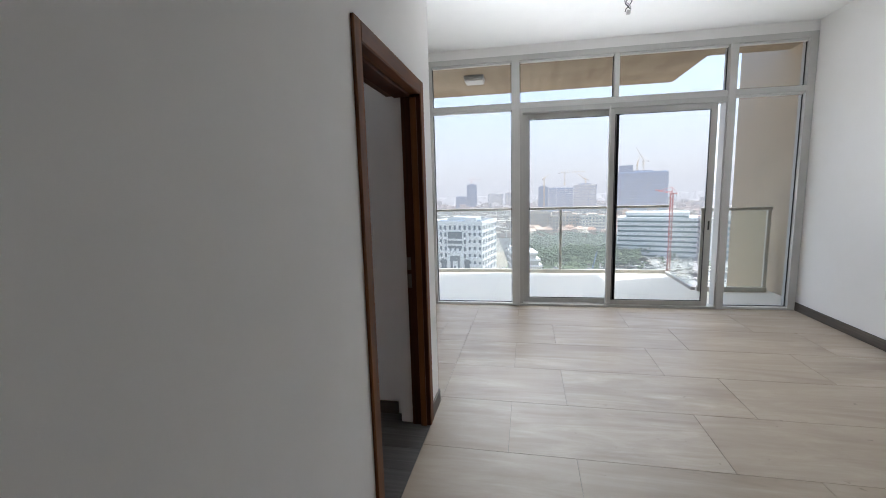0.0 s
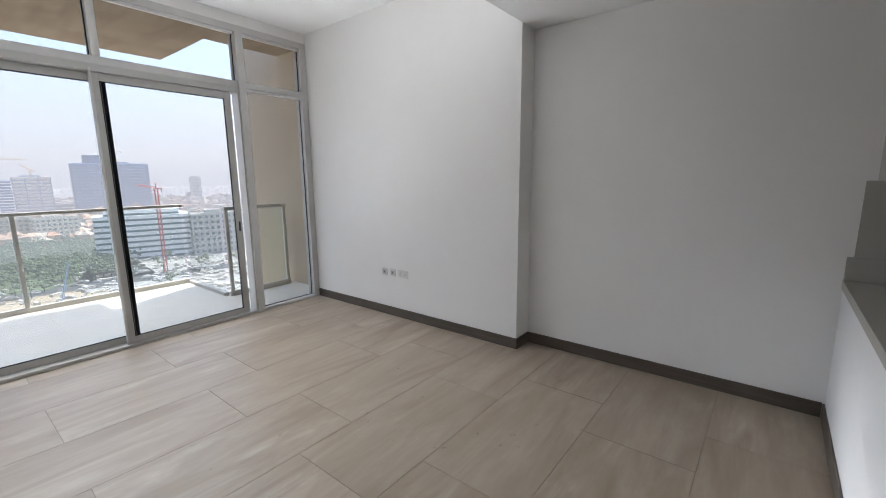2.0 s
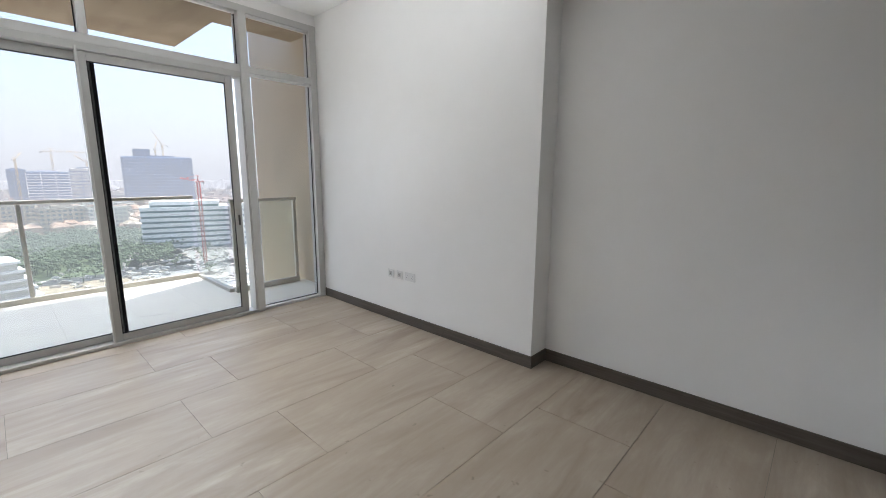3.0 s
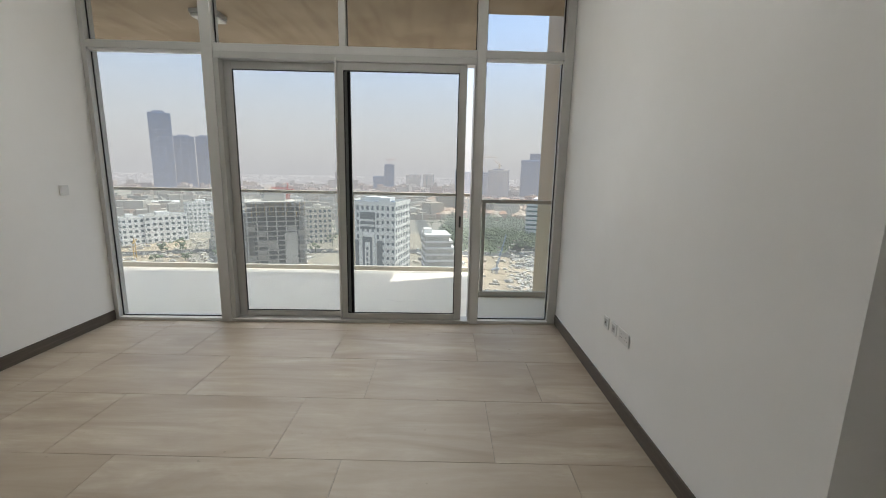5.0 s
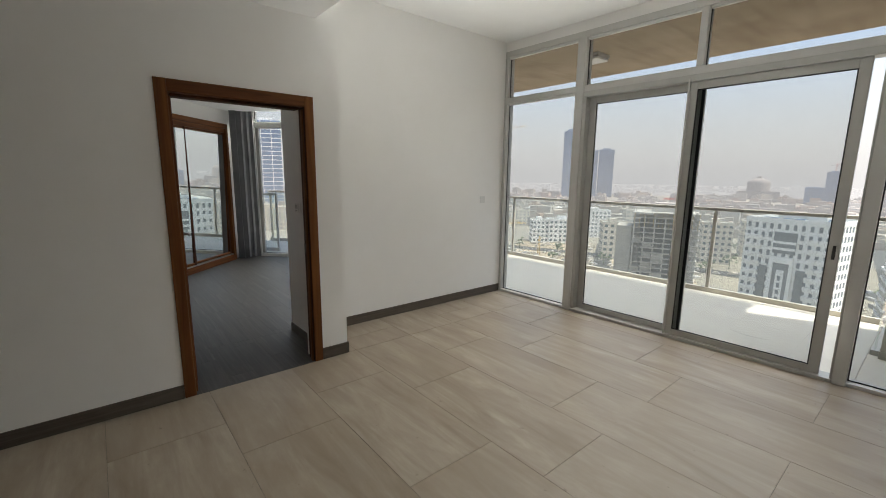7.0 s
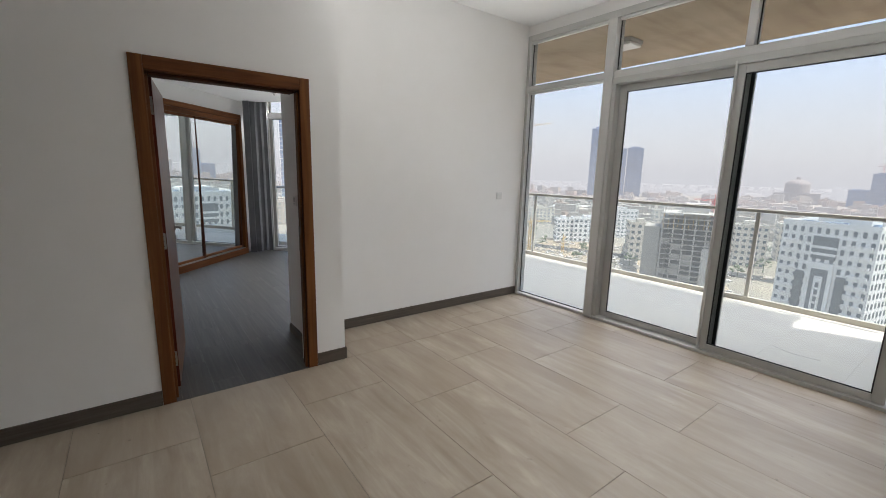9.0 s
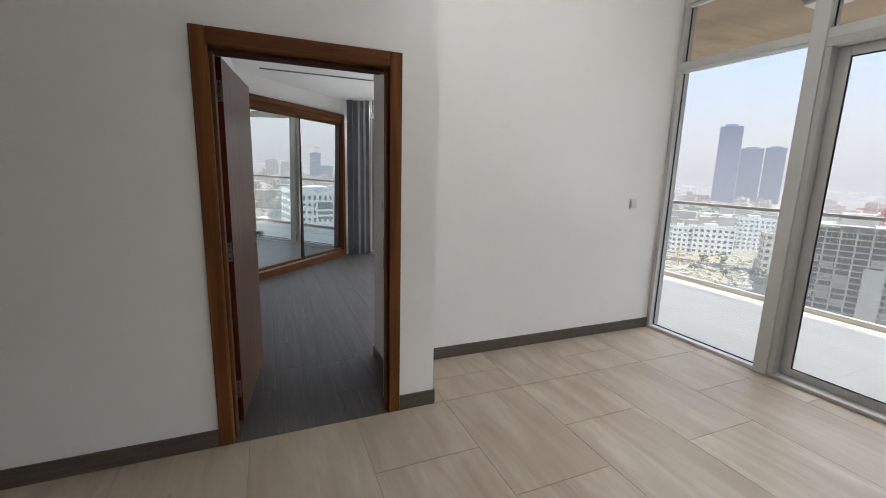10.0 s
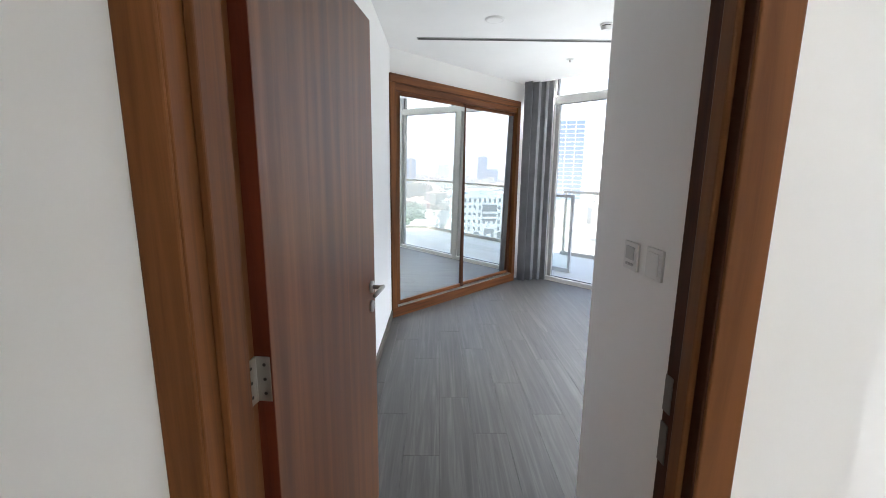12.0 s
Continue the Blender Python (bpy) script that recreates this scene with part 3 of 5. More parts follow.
part("edge_band", bm_box(0.0022, 0.0039, -0.0435, -0.0005, 0.009, DOOR_Z - 0.007), WOOD_EDGE, leaf, "dark red edge banding")
for z in (0.22, 1.06, 1.93):
    bm = bm_tube((-0.003, -0.002, z - 0.055), (-0.003, -0.002, z + 0.055), 0.0065)
    bm_box(0.0015, 0.0038, -0.040, -0.003, z - 0.055, z + 0.055, 0.0005, into=bm)
    bm_box(-0.038, -0.004, -0.0075, -0.0045, z - 0.055, z + 0.055, 0.0005, into=bm)
    h = part("hinge", bm, STEEL, leaf, "steel butt hinge")
    for dz in (-0.035, 0.0, 0.035):
        part("screw", bm_tube((0.0005, -0.026, z + dz), (0.0018, -0.026, z + dz), 0.0042, seg=8), DARK, h)
        part("screw", bm_tube((-0.022, -0.0082, z + dz), (-0.022, -0.0070, z + dz), 0.0042, seg=8), DARK, h)
for side, y in ((1, 0.0), (-1, -0.044)):
    bm = bm_tube((0.805, y, 1.055), (0.805, y + side * 0.01, 1.055), 0.026)
    bm_tube((0.805, y + side * 0.008, 1.055), (0.805, y + side * 0.052, 1.055), 0.0095, into=bm)
    bm_tube((0.815, y + side * 0.05, 1.055), (0.685, y + side * 0.05, 1.055), 0.009, into=bm)
    part("lever_handle", bm, STEEL, leaf, "brushed steel lever handle", True)
    bm = bm_tube((0.805, y, 0.972), (0.805, y + side * 0.009, 0.972), 0.025)
    part("escutcheon", bm, STEEL, leaf, "brushed steel keyhole rose", True)
part("latch_plate", bm_box(0.8672, 0.8692, -0.034, -0.010, 0.95, 1.16, 0.0005), STEEL, leaf, "steel latch plate")

# ---- sockets and switches ----


def wall_plate(name, m, w, h, label, category, kind):
    """A moulded plate on a wall: x along the wall, y out of it."""
    t = thing(name, m, label, category)
    part("plate", bm_box(-w / 2, w / 2, 0.0005, 0.009, -h / 2, h / 2, 0.003), PLASTIC, t)
    if kind == "rocker":
        part("rocker", bm_box(-w * 0.33, w * 0.33, 0.009, 0.0125, -h * 0.36, h * 0.36, 0.0015), PLASTIC, t)
    elif kind == "thermostat":
        part("display", bm_box(-w * 0.3, w * 0.3, 0.009, 0.0115, -h * 0.12, h * 0.34, 0.001), PLASTIC_GREY, t, "grey display")
        for k in (-1, 0, 1):
            part("button", bm_box(k * w * 0.2 - 0.006, k * w * 0.2 + 0.006, 0.009, 0.0115, -h * 0.34, -h * 0.24, 0.001), PLASTIC_GREY, t)
    elif kind == "data":
        part("insert", bm_box(-w * 0.28, w * 0.28, 0.009, 0.0105, -h * 0.28, h * 0.28, 0.001), PLASTIC_GREY, t)
        part("port", bm_box(-0.007, 0.007, 0.0105, 0.0115, -0.006, 0.006), DULL_STEEL, t, "dark port shutter")
    elif kind == "socket":
        for c in (-0.037, 0.037):
            for dx, dz, a, b in ((0, 0.012, 0.002, 0.005), (-0.011, -0.010, 0.0035, 0.002), (0.011, -0.010, 0.0035, 0.002)):
                part("pin_hole", bm_box(c + dx - a, c + dx + a, 0.009, 0.0098, dz - b, dz + b), DARK, t)
            part("rocker", bm_box(c - 0.018 if c < 0 else c + 0.010, c - 0.010 if c < 0 else c + 0.018, 0.009, 0.012, 0.022, 0.036, 0.001), PLASTIC, t)
    return t


wall_plate("data_outlet", at(X_RIGHT, 4.622, 0.50, 90), 0.086, 0.086, "white single data outlet low on the wall", "outlet", "data")
wall_plate("data_outlet", at(X_RIGHT, 4.49, 0.503, 90), 0.086, 0.086, "white single television outlet low on the wall", "outlet", "data")
wall_plate("power_socket", at(X_RIGHT, 4.332, 0.505, 90), 0.148, 0.086, "white double power socket low on the wall", "socket", "socket")
wall_plate("light_switch", at(X_REC, 5.405, 1.29, -90), 0.086, 0.086, "white square switch on the white wall", "switch", "rocker")
wall_plate("thermostat", at(-0.70, BED_R, 1.285, 180), 0.086, 0.086, "white thermostat beside the bedroom door", "thermostat", "thermostat")
wall_plate("light_switch", at(-0.562, BED_R, 1.29, 180), 0.086, 0.086, "white switch beside the bedroom door", "switch", "rocker")
wall_plate("light_switch", at(-2.5, BED_Y, 1.285, 0), 0.086, 0.086, "white switch on the bedroom wall", "switch", "rocker")
for n in ("data_outlet", "data_outlet.001", "power_socket"):
    bpy.data.objects[n].rotation_euler.z = radians(90)
bpy.data.objects["light_switch"].rotation_euler.z = radians(-90)
bpy.data.objects["thermostat"].rotation_euler.z = radians(180)

# ---- bare ceiling wires ----
wires = thing("ceiling_wires", at(1.38, 4.62, Z_HIGH), "bare lamp wires coiled below the ceiling", "wires")
part("ceiling_cup", bm_tube((0, 0, -0.012), (0, 0, -0.0005), 0.03, 0.035), PLASTIC, wires, "small white cup")
for k in range(3):
    cu = bpy.data.curves.new("wire_line", 'CURVE')
    cu.dimensions, cu.bevel_depth = '3D', 0.0042
    sp = cu.splines.new('BEZIER')
    n = 7
    sp.bezier_points.add(n - 1)
    for i, p in enumerate(sp.bezier_points):
        f = i / (n - 1)
        a = f * 7.5 + k * 2.1
        r = 0.034 * math.sin(min(1.0, f * 1.6) * math.pi * 0.75)
        p.co = (r * math.cos(a), r * math.sin(a), -0.01 - 0.185 * f + 0.015 * k)
        p.handle_left_type = p.handle_right_type = 'AUTO'
    cu.materials.append(COPPER if k else PLASTIC_GREY)
    w = new("wire", cu)
    w.parent = wires
part("connector", bm_box(-0.012, 0.02, -0.02, 0.012, -0.205, -0.175, 0.003), PLASTIC_GREY, wires)

# ---- kitchen peninsula ----
pen = thing("kitchen_peninsula", at(1.75, 0.823), "white panelled kitchen peninsula", "counter")
part("back_panel", bm_box(0.02, X_NICHE - 1.75 - 0.001, -0.018, 0.0, 0.0, 0.858, 0.002), PANEL_WHITE, pen)
part("end_panel", bm_box(0.0, 0.019, -0.60, 0.0, 0.0, 0.858, 0.002), PANEL_WHITE, pen)
part("carcass", bm_box(0.02, X_NICHE - 1.75 - 0.001, -0.60, -0.019, 0.1, 0.858), CABINET, pen)
part("plinth", bm_box(0.02, X_NICHE - 1.75 - 0.001, -0.55, -0.03, 0.0, 0.099), CABINET, pen)
top = setting("worktop", bm_box(1.74, X_NICHE - 0.001, 0.213, 0.831, 0.8585, 0.912, 0.003), QUARTZ, "grey quartz worktop on the peninsula", "worktop")
setting("upstand", bm_box(X_NICHE - 0.02, X_NICHE - 0.0005, 0.0, 0.828, 0.9125, 1.058, 0.002), QUARTZ, "grey quartz upstand on the wall", "upstand")
setting("splashback", bm_box(X_NICHE - 0.012, X_NICHE - 0.0005, -2.4, 0.797, 1.0585, 1.512, 0.002), QUARTZ, "grey quartz splashback on the wall", "splashback")
setting("skirting_peninsula", bm_box(1.75, X_NICHE - 0.013, 0.8235, 0.835, 0.0, 0.1, 0.002), SKIRT, "brown-grey skirting of the peninsula", "baseboard")
cab = thing("wall_cabinet", at(X_NICHE, 0.75, 1.513), "beige-grey kitchen wall cabinet", "cabinet")
part("body", bm_box(-0.33, -0.0005, -0.8, 0.0, 0.0, 0.95, 0.002), CABINET, cab)
part("door", bm_box(-0.352, -0.332, -0.798, -0.002, 0.002, 0.948, 0.002), CABINET, cab)

# ---- bedroom things ----
ward = thing("wardrobe", at(W0.x, W0.y, 0, W_TURN), "built-in wardrobe with two mirrored walnut sliding doors", "wardrobe")
L = W_LEN
part("plinth", bm_box(0.0, L, -0.02, 0.05, 0.0, 0.105, 0.004), WOOD_X, ward)
part("head", bm_box(0.0, L, -0.02, 0.05, 2.37, 2.452, 0.004), WOOD_X, ward)
part("top_track", bm_box(0.075, L - 0.075, -0.004, 0.05, 2.30, 2.369, 0.004), WOOD_X, ward)
part("side_post", bm_box(0.0, 0.07, -0.02, 0.05, 0.1055, 2.3695, 0.004), WOOD_V, ward)
part("side_post", bm_box(L - 0.07, L, -0.02, 0.05, 0.1055, 2.3695, 0.004), WOOD_V, ward)
part("back", bm_box(0.0, L, 0.6, 0.62, 0.0, 2.45), WOOD_X, ward)
part("bottom_track", bm_box(0.075, L - 0.075, -0.012, 0.048, 0.106, 0.122, 0.002), STEEL, ward, "steel bottom track")
mid = 0.49 * L
for a, b, y in ((0.075, mid + 0.05, 0.004), (mid, L - 0.075, 0.028)):
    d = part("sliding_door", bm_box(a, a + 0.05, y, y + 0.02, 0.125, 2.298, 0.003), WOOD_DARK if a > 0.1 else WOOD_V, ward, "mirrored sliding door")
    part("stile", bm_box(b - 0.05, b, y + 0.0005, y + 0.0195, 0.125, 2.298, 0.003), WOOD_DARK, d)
    part("rail", bm_box(a + 0.05, b - 0.05, y + 0.001, y + 0.019, 0.125, 0.165, 0.002), WOOD_X, d)
    part("rail", bm_box(a + 0.05, b - 0.05, y + 0.001, y + 0.019, 2.255, 2.298, 0.002), WOOD_X, d)
    g = part("mirror", bm_box(0.0, b - a - 0.1, 0.0, 0.004, 0.0, 2.09), MIRROR, d, "clear mirror glass")
    g.matrix_basis = pose(a + 0.05, y + 0.016, 0.165, MIRROR_LEAN, 0, 0)
cur = thing("curtain", at(-5.225, 3.465, 0.0, 100), "heavy grey pleated curtain hanging to the floor", "curtain")
bm = bmesh.new()
cols, rows_n, wid = 90, 14, 0.42
grid = []
for j in range(rows_n + 1):
    f = j / rows_n
    line = []
    for i in range(cols + 1):
        u = i / cols
        amp = 0.046 + 0.014 * math.sin(5 * u + 1.0)
        flare = 1.0 + 0.08 * (1 - f) * math.sin(9 * u)
        x = u * wid + 0.014 * math.sin(u * 2 * math.pi * 4.0 * 2 + 0.7) + 0.012 * (1 - f) * noise.noise((u * 6, f * 1.5, 1.0))
        y = amp * flare * math.sin(u * 2 * math.pi * 4.0 + 0.5 * math.sin(7 * u)) + 0.02 * (1 - f) * noise.noise((u * 4, f * 2.0, 7.0))
        line.append(bm.verts.new((x, y, 0.012 + f * 3.1)))
    grid.append(line)
for j in range(rows_n):
    for i in range(cols):
        bm.faces.new((grid[j][i], grid[j][i + 1], grid[j + 1][i + 1], grid[j + 1][i]))
cloth = part("cloth", bm, CURTAIN, cur, smooth=True)
sol = cloth.modifiers.new("thickness", 'SOLIDIFY')
sol.thickness = 0.003
part("track", bm_box(-0.02, 0.46, -0.02, 0.02, 3.115, 3.158, 0.003), PLASTIC, cur, "white ceiling track")

# bedroom window wall, turned
bw = thing("window_2", at(G0.x, G0.y, 0, G_TURN), "grey aluminium bedroom window wall with sliding doors", "window", kind="structure")


def bbar(name, u0, u1, v0, v1, z0, z1, mat=None):
    return part(name, bm_box(u0, u1, v0, v1, z0, z1, 0.004), mat or ALU, bw)


bays = [0.0, 0.46, 1.63, G_LEN]
for u in bays:
    bbar("mullion", u - 0.045, u + 0.045, 0.0, 0.12, 0.0, 3.16)
for a, b in zip(bays, bays[1:]):
    a, b = a + 0.046, b - 0.046
    bbar("sill", a, b, 0.0, 0.12, 0.0, 0.05, ALU_WHITE)
    bbar("transom", a, b, 0.0, 0.12, 2.44, 2.54)
    bbar("head", a, b, 0.0, 0.12, 3.08, 3.16)
    for z0, z1, v in ((0.051, 2.439, 0.05), (2.541, 3.079, 0.05)):
        pane(a, b, z0, z1, v, bw)
    bbar("sash_stile", a + 0.001, a + 0.06, 0.03, 0.075, 0.051, 2.439, ALU_SASH)
    bbar("sash_stile", b - 0.06, b - 0.001, 0.03, 0.075, 0.051, 2.439, ALU_SASH)
bw2 = thing("window_3", at(-3.50, 5.695, 0, math.degrees(math.atan(0.03))), "grey aluminium bedroom window beside the partition", "window", kind="structure")
for u in (0.06, 1.2, 2.45):
    part("mullion", bm_box(u - 0.045, u + 0.045, 0.0, 0.12, 0.0, 3.16, 0.004), ALU, bw2)
for a, b in ((0.106, 1.154), (1.246, 2.404)):
    part("sill", bm_box(a, b, 0.0, 0.12, 0.0, 0.05, 0.004), ALU_WHITE, bw2)
    part("transom", bm_box(a, b, 0.0, 0.12, 2.44, 2.54, 0.004), ALU, bw2)
    part("head", bm_box(a, b, 0.0, 0.12, 3.08, 3.16, 0.004), ALU, bw2)
    pane(a, b, 0.051, 2.439, 0.05, bw2)
    pane(a, b, 2.541, 3.079, 0.05, bw2)
setting("column_bedroom", bm_box(-5.98, -5.74, 3.52, 3.72, -0.3, 3.5), BEIGE, "beige rendered column beside the bedroom window", "column")

slot = thing("slot_diffuser", at(-3.475, 2.13, Z_BED), "long slim linear air slot in the bedroom ceiling", "air vent")
part("frame", bm_box(-0.03, 0.03, 0.0, 1.9, -0.006, -0.0005, 0.001), PLASTIC_GREY, slot)
for k in (-0.012, 0.012):
    part("slot", bm_box(k - 0.006, k + 0.006, 0.01, 1.89, -0.0085, -0.0062), DARK, slot, "dark slot")
disc = thing("ceiling_speaker", at(-2.97, 2.76, Z_BED), "round white cover plate flush in the ceiling", "cover plate")
part("cover", bm_tube((0, 0, -0.012), (0, 0, -0.0005), 0.07, 0.078, 28), PLASTIC, disc)
part("rim", bm_tube((0, 0, -0.015), (0, 0, -0.0125), 0.055, 0.06, 28), CEIL, disc)
smoke = thing("smoke_detector", at(-3.045, 3.665, Z_BED), "white round smoke detector on the ceiling", "smoke detector")
part("base", bm_tube((0, 0, -0.014), (0, 0, -0.0005), 0.052, 0.054, 28), PLASTIC, smoke)
part("dome", bm_tube((0, 0, -0.046), (0, 0, -0.022), 0.034, 0.046, 28), PLASTIC, smoke)
part("vent_ring", bm_tube((0, 0, -0.022), (0, 0, -0.014), 0.04, 0.04, 28), DARK, smoke, "dark vent ring")
spr = thing("sprinkler", at(-4.1, 3.70, Z_BED), "small round sprinkler plate on the ceiling", "sprinkler")
part("plate", bm_tube((0, 0, -0.008), (0, 0, -0.0005), 0.034, 0.038, 20), PLASTIC, spr)
part("bulb", bm_tube((0, 0, -0.03), (0, 0, -0.008), 0.012, 0.008, 10), STEEL, spr)

# ---- the city below ----
GZ = -62.0
EX, EY, EZ = 2.7, 1.9, 1.56


def spot(bearing, dist):
    a = radians(bearing)
    return Vector((EX + dist * math.sin(a), EY + dist * math.cos(a)))


def top_z(el, dist):
    return EZ + dist * math.tan(radians(el))


CONCRETE = plain("raw_concrete", (0.50, 0.47, 0.425), 0.9, var=0.15, scale=0.15, grain=2.0, bump=0.0)
WHITE_RENDER = plain("white_render", (0.76, 0.75, 0.725), 0.8, var=0.06, scale=0.1, grain=1.5, bump=0.0)
CREAM_RENDER = plain("cream_render", (0.63, 0.575, 0.485), 0.85, var=0.1, scale=0.1, grain=1.5, bump=0.0)
TAN_RENDER = plain("tan_render", (0.45, 0.36, 0.27), 0.85, var=0.1, scale=0.1, grain=1.5, bump=0.0)
CITY_GLASS = plain("dark_blue_glazing", (0.15, 0.175, 0.195), 0.12, var=0.2, scale=0.3, grain=1.0, bump=0.0, random_each=0.5)
TOWER_GLASS = plain("blue_tower_glazing", (0.06, 0.125, 0.24), 0.2, var=0.15, scale=0.05, grain=0.5, bump=0.0)
TOWER_BAND = plain("pale_tower_band", (0.13, 0.20, 0.31), 0.4, var=0.1, scale=0.05, grain=0.5, bump=0.0)
TEAL_GLASS = plain("teal_glazing", (0.12, 0.17, 0.165), 0.4, var=0.2, scale=0.2, grain=0.8, bump=0.0)
ROAD_MAT = plain("asphalt", (0.055, 0.055, 0.055), 0.9, var=0.2, scale=0.05, grain=1.0, bump=0.0)
SAND = plain("bare_sand", (0.38, 0.305, 0.215), 0.95, var=0.2, scale=0.06, grain=0.7, bump=0.0)
DOME_GREY = plain("weathered_grey_cladding", (0.30, 0.265, 0.24), 0.8, var=0.15, scale=0.05, grain=0.5, bump=0.0)
RED_STEEL = plain("red_painted_steel", (0.42, 0.06, 0.04), 0.5)
YELLOW_STEEL = plain("yellow_painted_steel", (0.50, 0.30, 0.05), 0.5)
SHELL_INFILL = plain("grey_blockwork", (0.40, 0.37, 0.33), 0.9, var=0.15, scale=0.2, grain=2.0, bump=0.0, random_each=0.4)
# near-black: shade of the open floors put into the colour
SHELL_VOID = plain("open_floor_shade", (0.07, 0.068, 0.065), 0.9, var=0.2, scale=0.3, grain=2.0, bump=0.0)
ROOF_MAT = plain("grey_flat_roof", (0.30, 0.29, 0.27), 0.9, var=0.2, scale=0.15, grain=1.0, bump=0.0)

bm = bmesh.new()
bmesh.ops.create_circle(bm, cap_ends=True, radius=4600, segments=96, matrix=Matrix.Translation((0, 0, GZ)))
setting("ground", bm, city_ground(), "hazy sandy city ground", "ground")


def strip(name, points, width, z, mat, label):
    """A road or a plot: a thick strip along a line of plan points."""
    bm = bmesh.new()
    for a, b in zip(points, points[1:]):
        a, b = Vector(a), Vector(b)
        d = (b - a).normalized()
        s = Vector((-d.y, d.x)) * width / 2
        a, b = a - d * width * 0.2, b + d * width * 0.2
        vs = [bm.verts.new((p.x, p.y, zz)) for zz in (z - 0.4, z) for p in (a - s, b - s, b + s, a + s)]
        for f in ((4, 5, 6, 7), (0, 1, 5, 4), (1, 2, 6, 5), (2, 3, 7, 6), (3, 0, 4, 7)):
            bm.faces.new([vs[i] for i in f])
    return setting(name, bm, mat, label, "road" if mat is ROAD_MAT else "ground")


strip("road", [spot(-60, 470), spot(-28, 360), spot(-2, 330), spot(20, 335), spot(45, 420)], 16, GZ + 0.25, ROAD_MAT, "grey asphalt road between the blocks")
strip("road", [spot(-3, 150), spot(-1.5, 330), spot(-4, 700), spot(-3, 1400)], 14, GZ + 0.32, ROAD_MAT, "grey asphalt cross street")
strip("road", [spot(-29, 200), spot(-29, 420), spot(-24, 900)], 12, GZ + 0.38, ROAD_MAT, "grey asphalt side street")
strip("road", [spot(-70, 900), spot(-20, 760), spot(40, 900)], 22, GZ + 0.44, ROAD_MAT, "wide hazy highway")
bm = bmesh.new()
rnd = random.Random(5)
for _ in range(20):
    p = spot(rnd.uniform(1, 11), rnd.uniform(200, 305))
    r0 = rnd.uniform(3, 9)
    made = bmesh.ops.create_icosphere(bm, subdivisions=3, radius=r0, matrix=Matrix.Translation((p.x, p.y, GZ)) @ Matrix.Diagonal((1.8, 1.2, rnd.uniform(0.1, 0.22), 1)))["verts"]
    for v in made:
        v.co += Vector((1, 1, 0.35)) * 1.6 * noise.noise(v.co * 0.25)
sand_heaps = tagged(new("sand_heaps", mesh_of("sand_heaps", bm, SAND, True)), "heaps of dug sand on a building plot", "sand", kind="stuff")
strip("plot", [spot(5.5, 200), spot(5.5, 312)], 44, GZ + 0.15, SAND, "bare sandy building plot")
strip("yard", [spot(17, 215), spot(17, 425)], 95, GZ + 0.1, ROOF_MAT, "grey paved yard full of vehicles")
strip("plot", [spot(-37, 315), spot(-36, 425)], 55, GZ + 0.15, SAND, "bare sandy building plot")
strip("plot", [spot(-24, 290), spot(-25, 370)], 60, GZ + 0.12, SAND, "bare sandy building plot")


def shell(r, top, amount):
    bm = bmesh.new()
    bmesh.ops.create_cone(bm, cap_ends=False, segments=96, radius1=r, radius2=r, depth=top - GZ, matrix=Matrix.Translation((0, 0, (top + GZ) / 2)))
    ob = setting("backdrop_haze", bm, glow_haze("haze_glow", amount), "glowing veil put in for distance haze", "backdrop", True)
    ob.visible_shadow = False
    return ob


# glowing rings stand in for the haze over the far city
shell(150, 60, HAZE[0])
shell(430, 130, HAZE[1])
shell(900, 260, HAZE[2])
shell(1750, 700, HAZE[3])


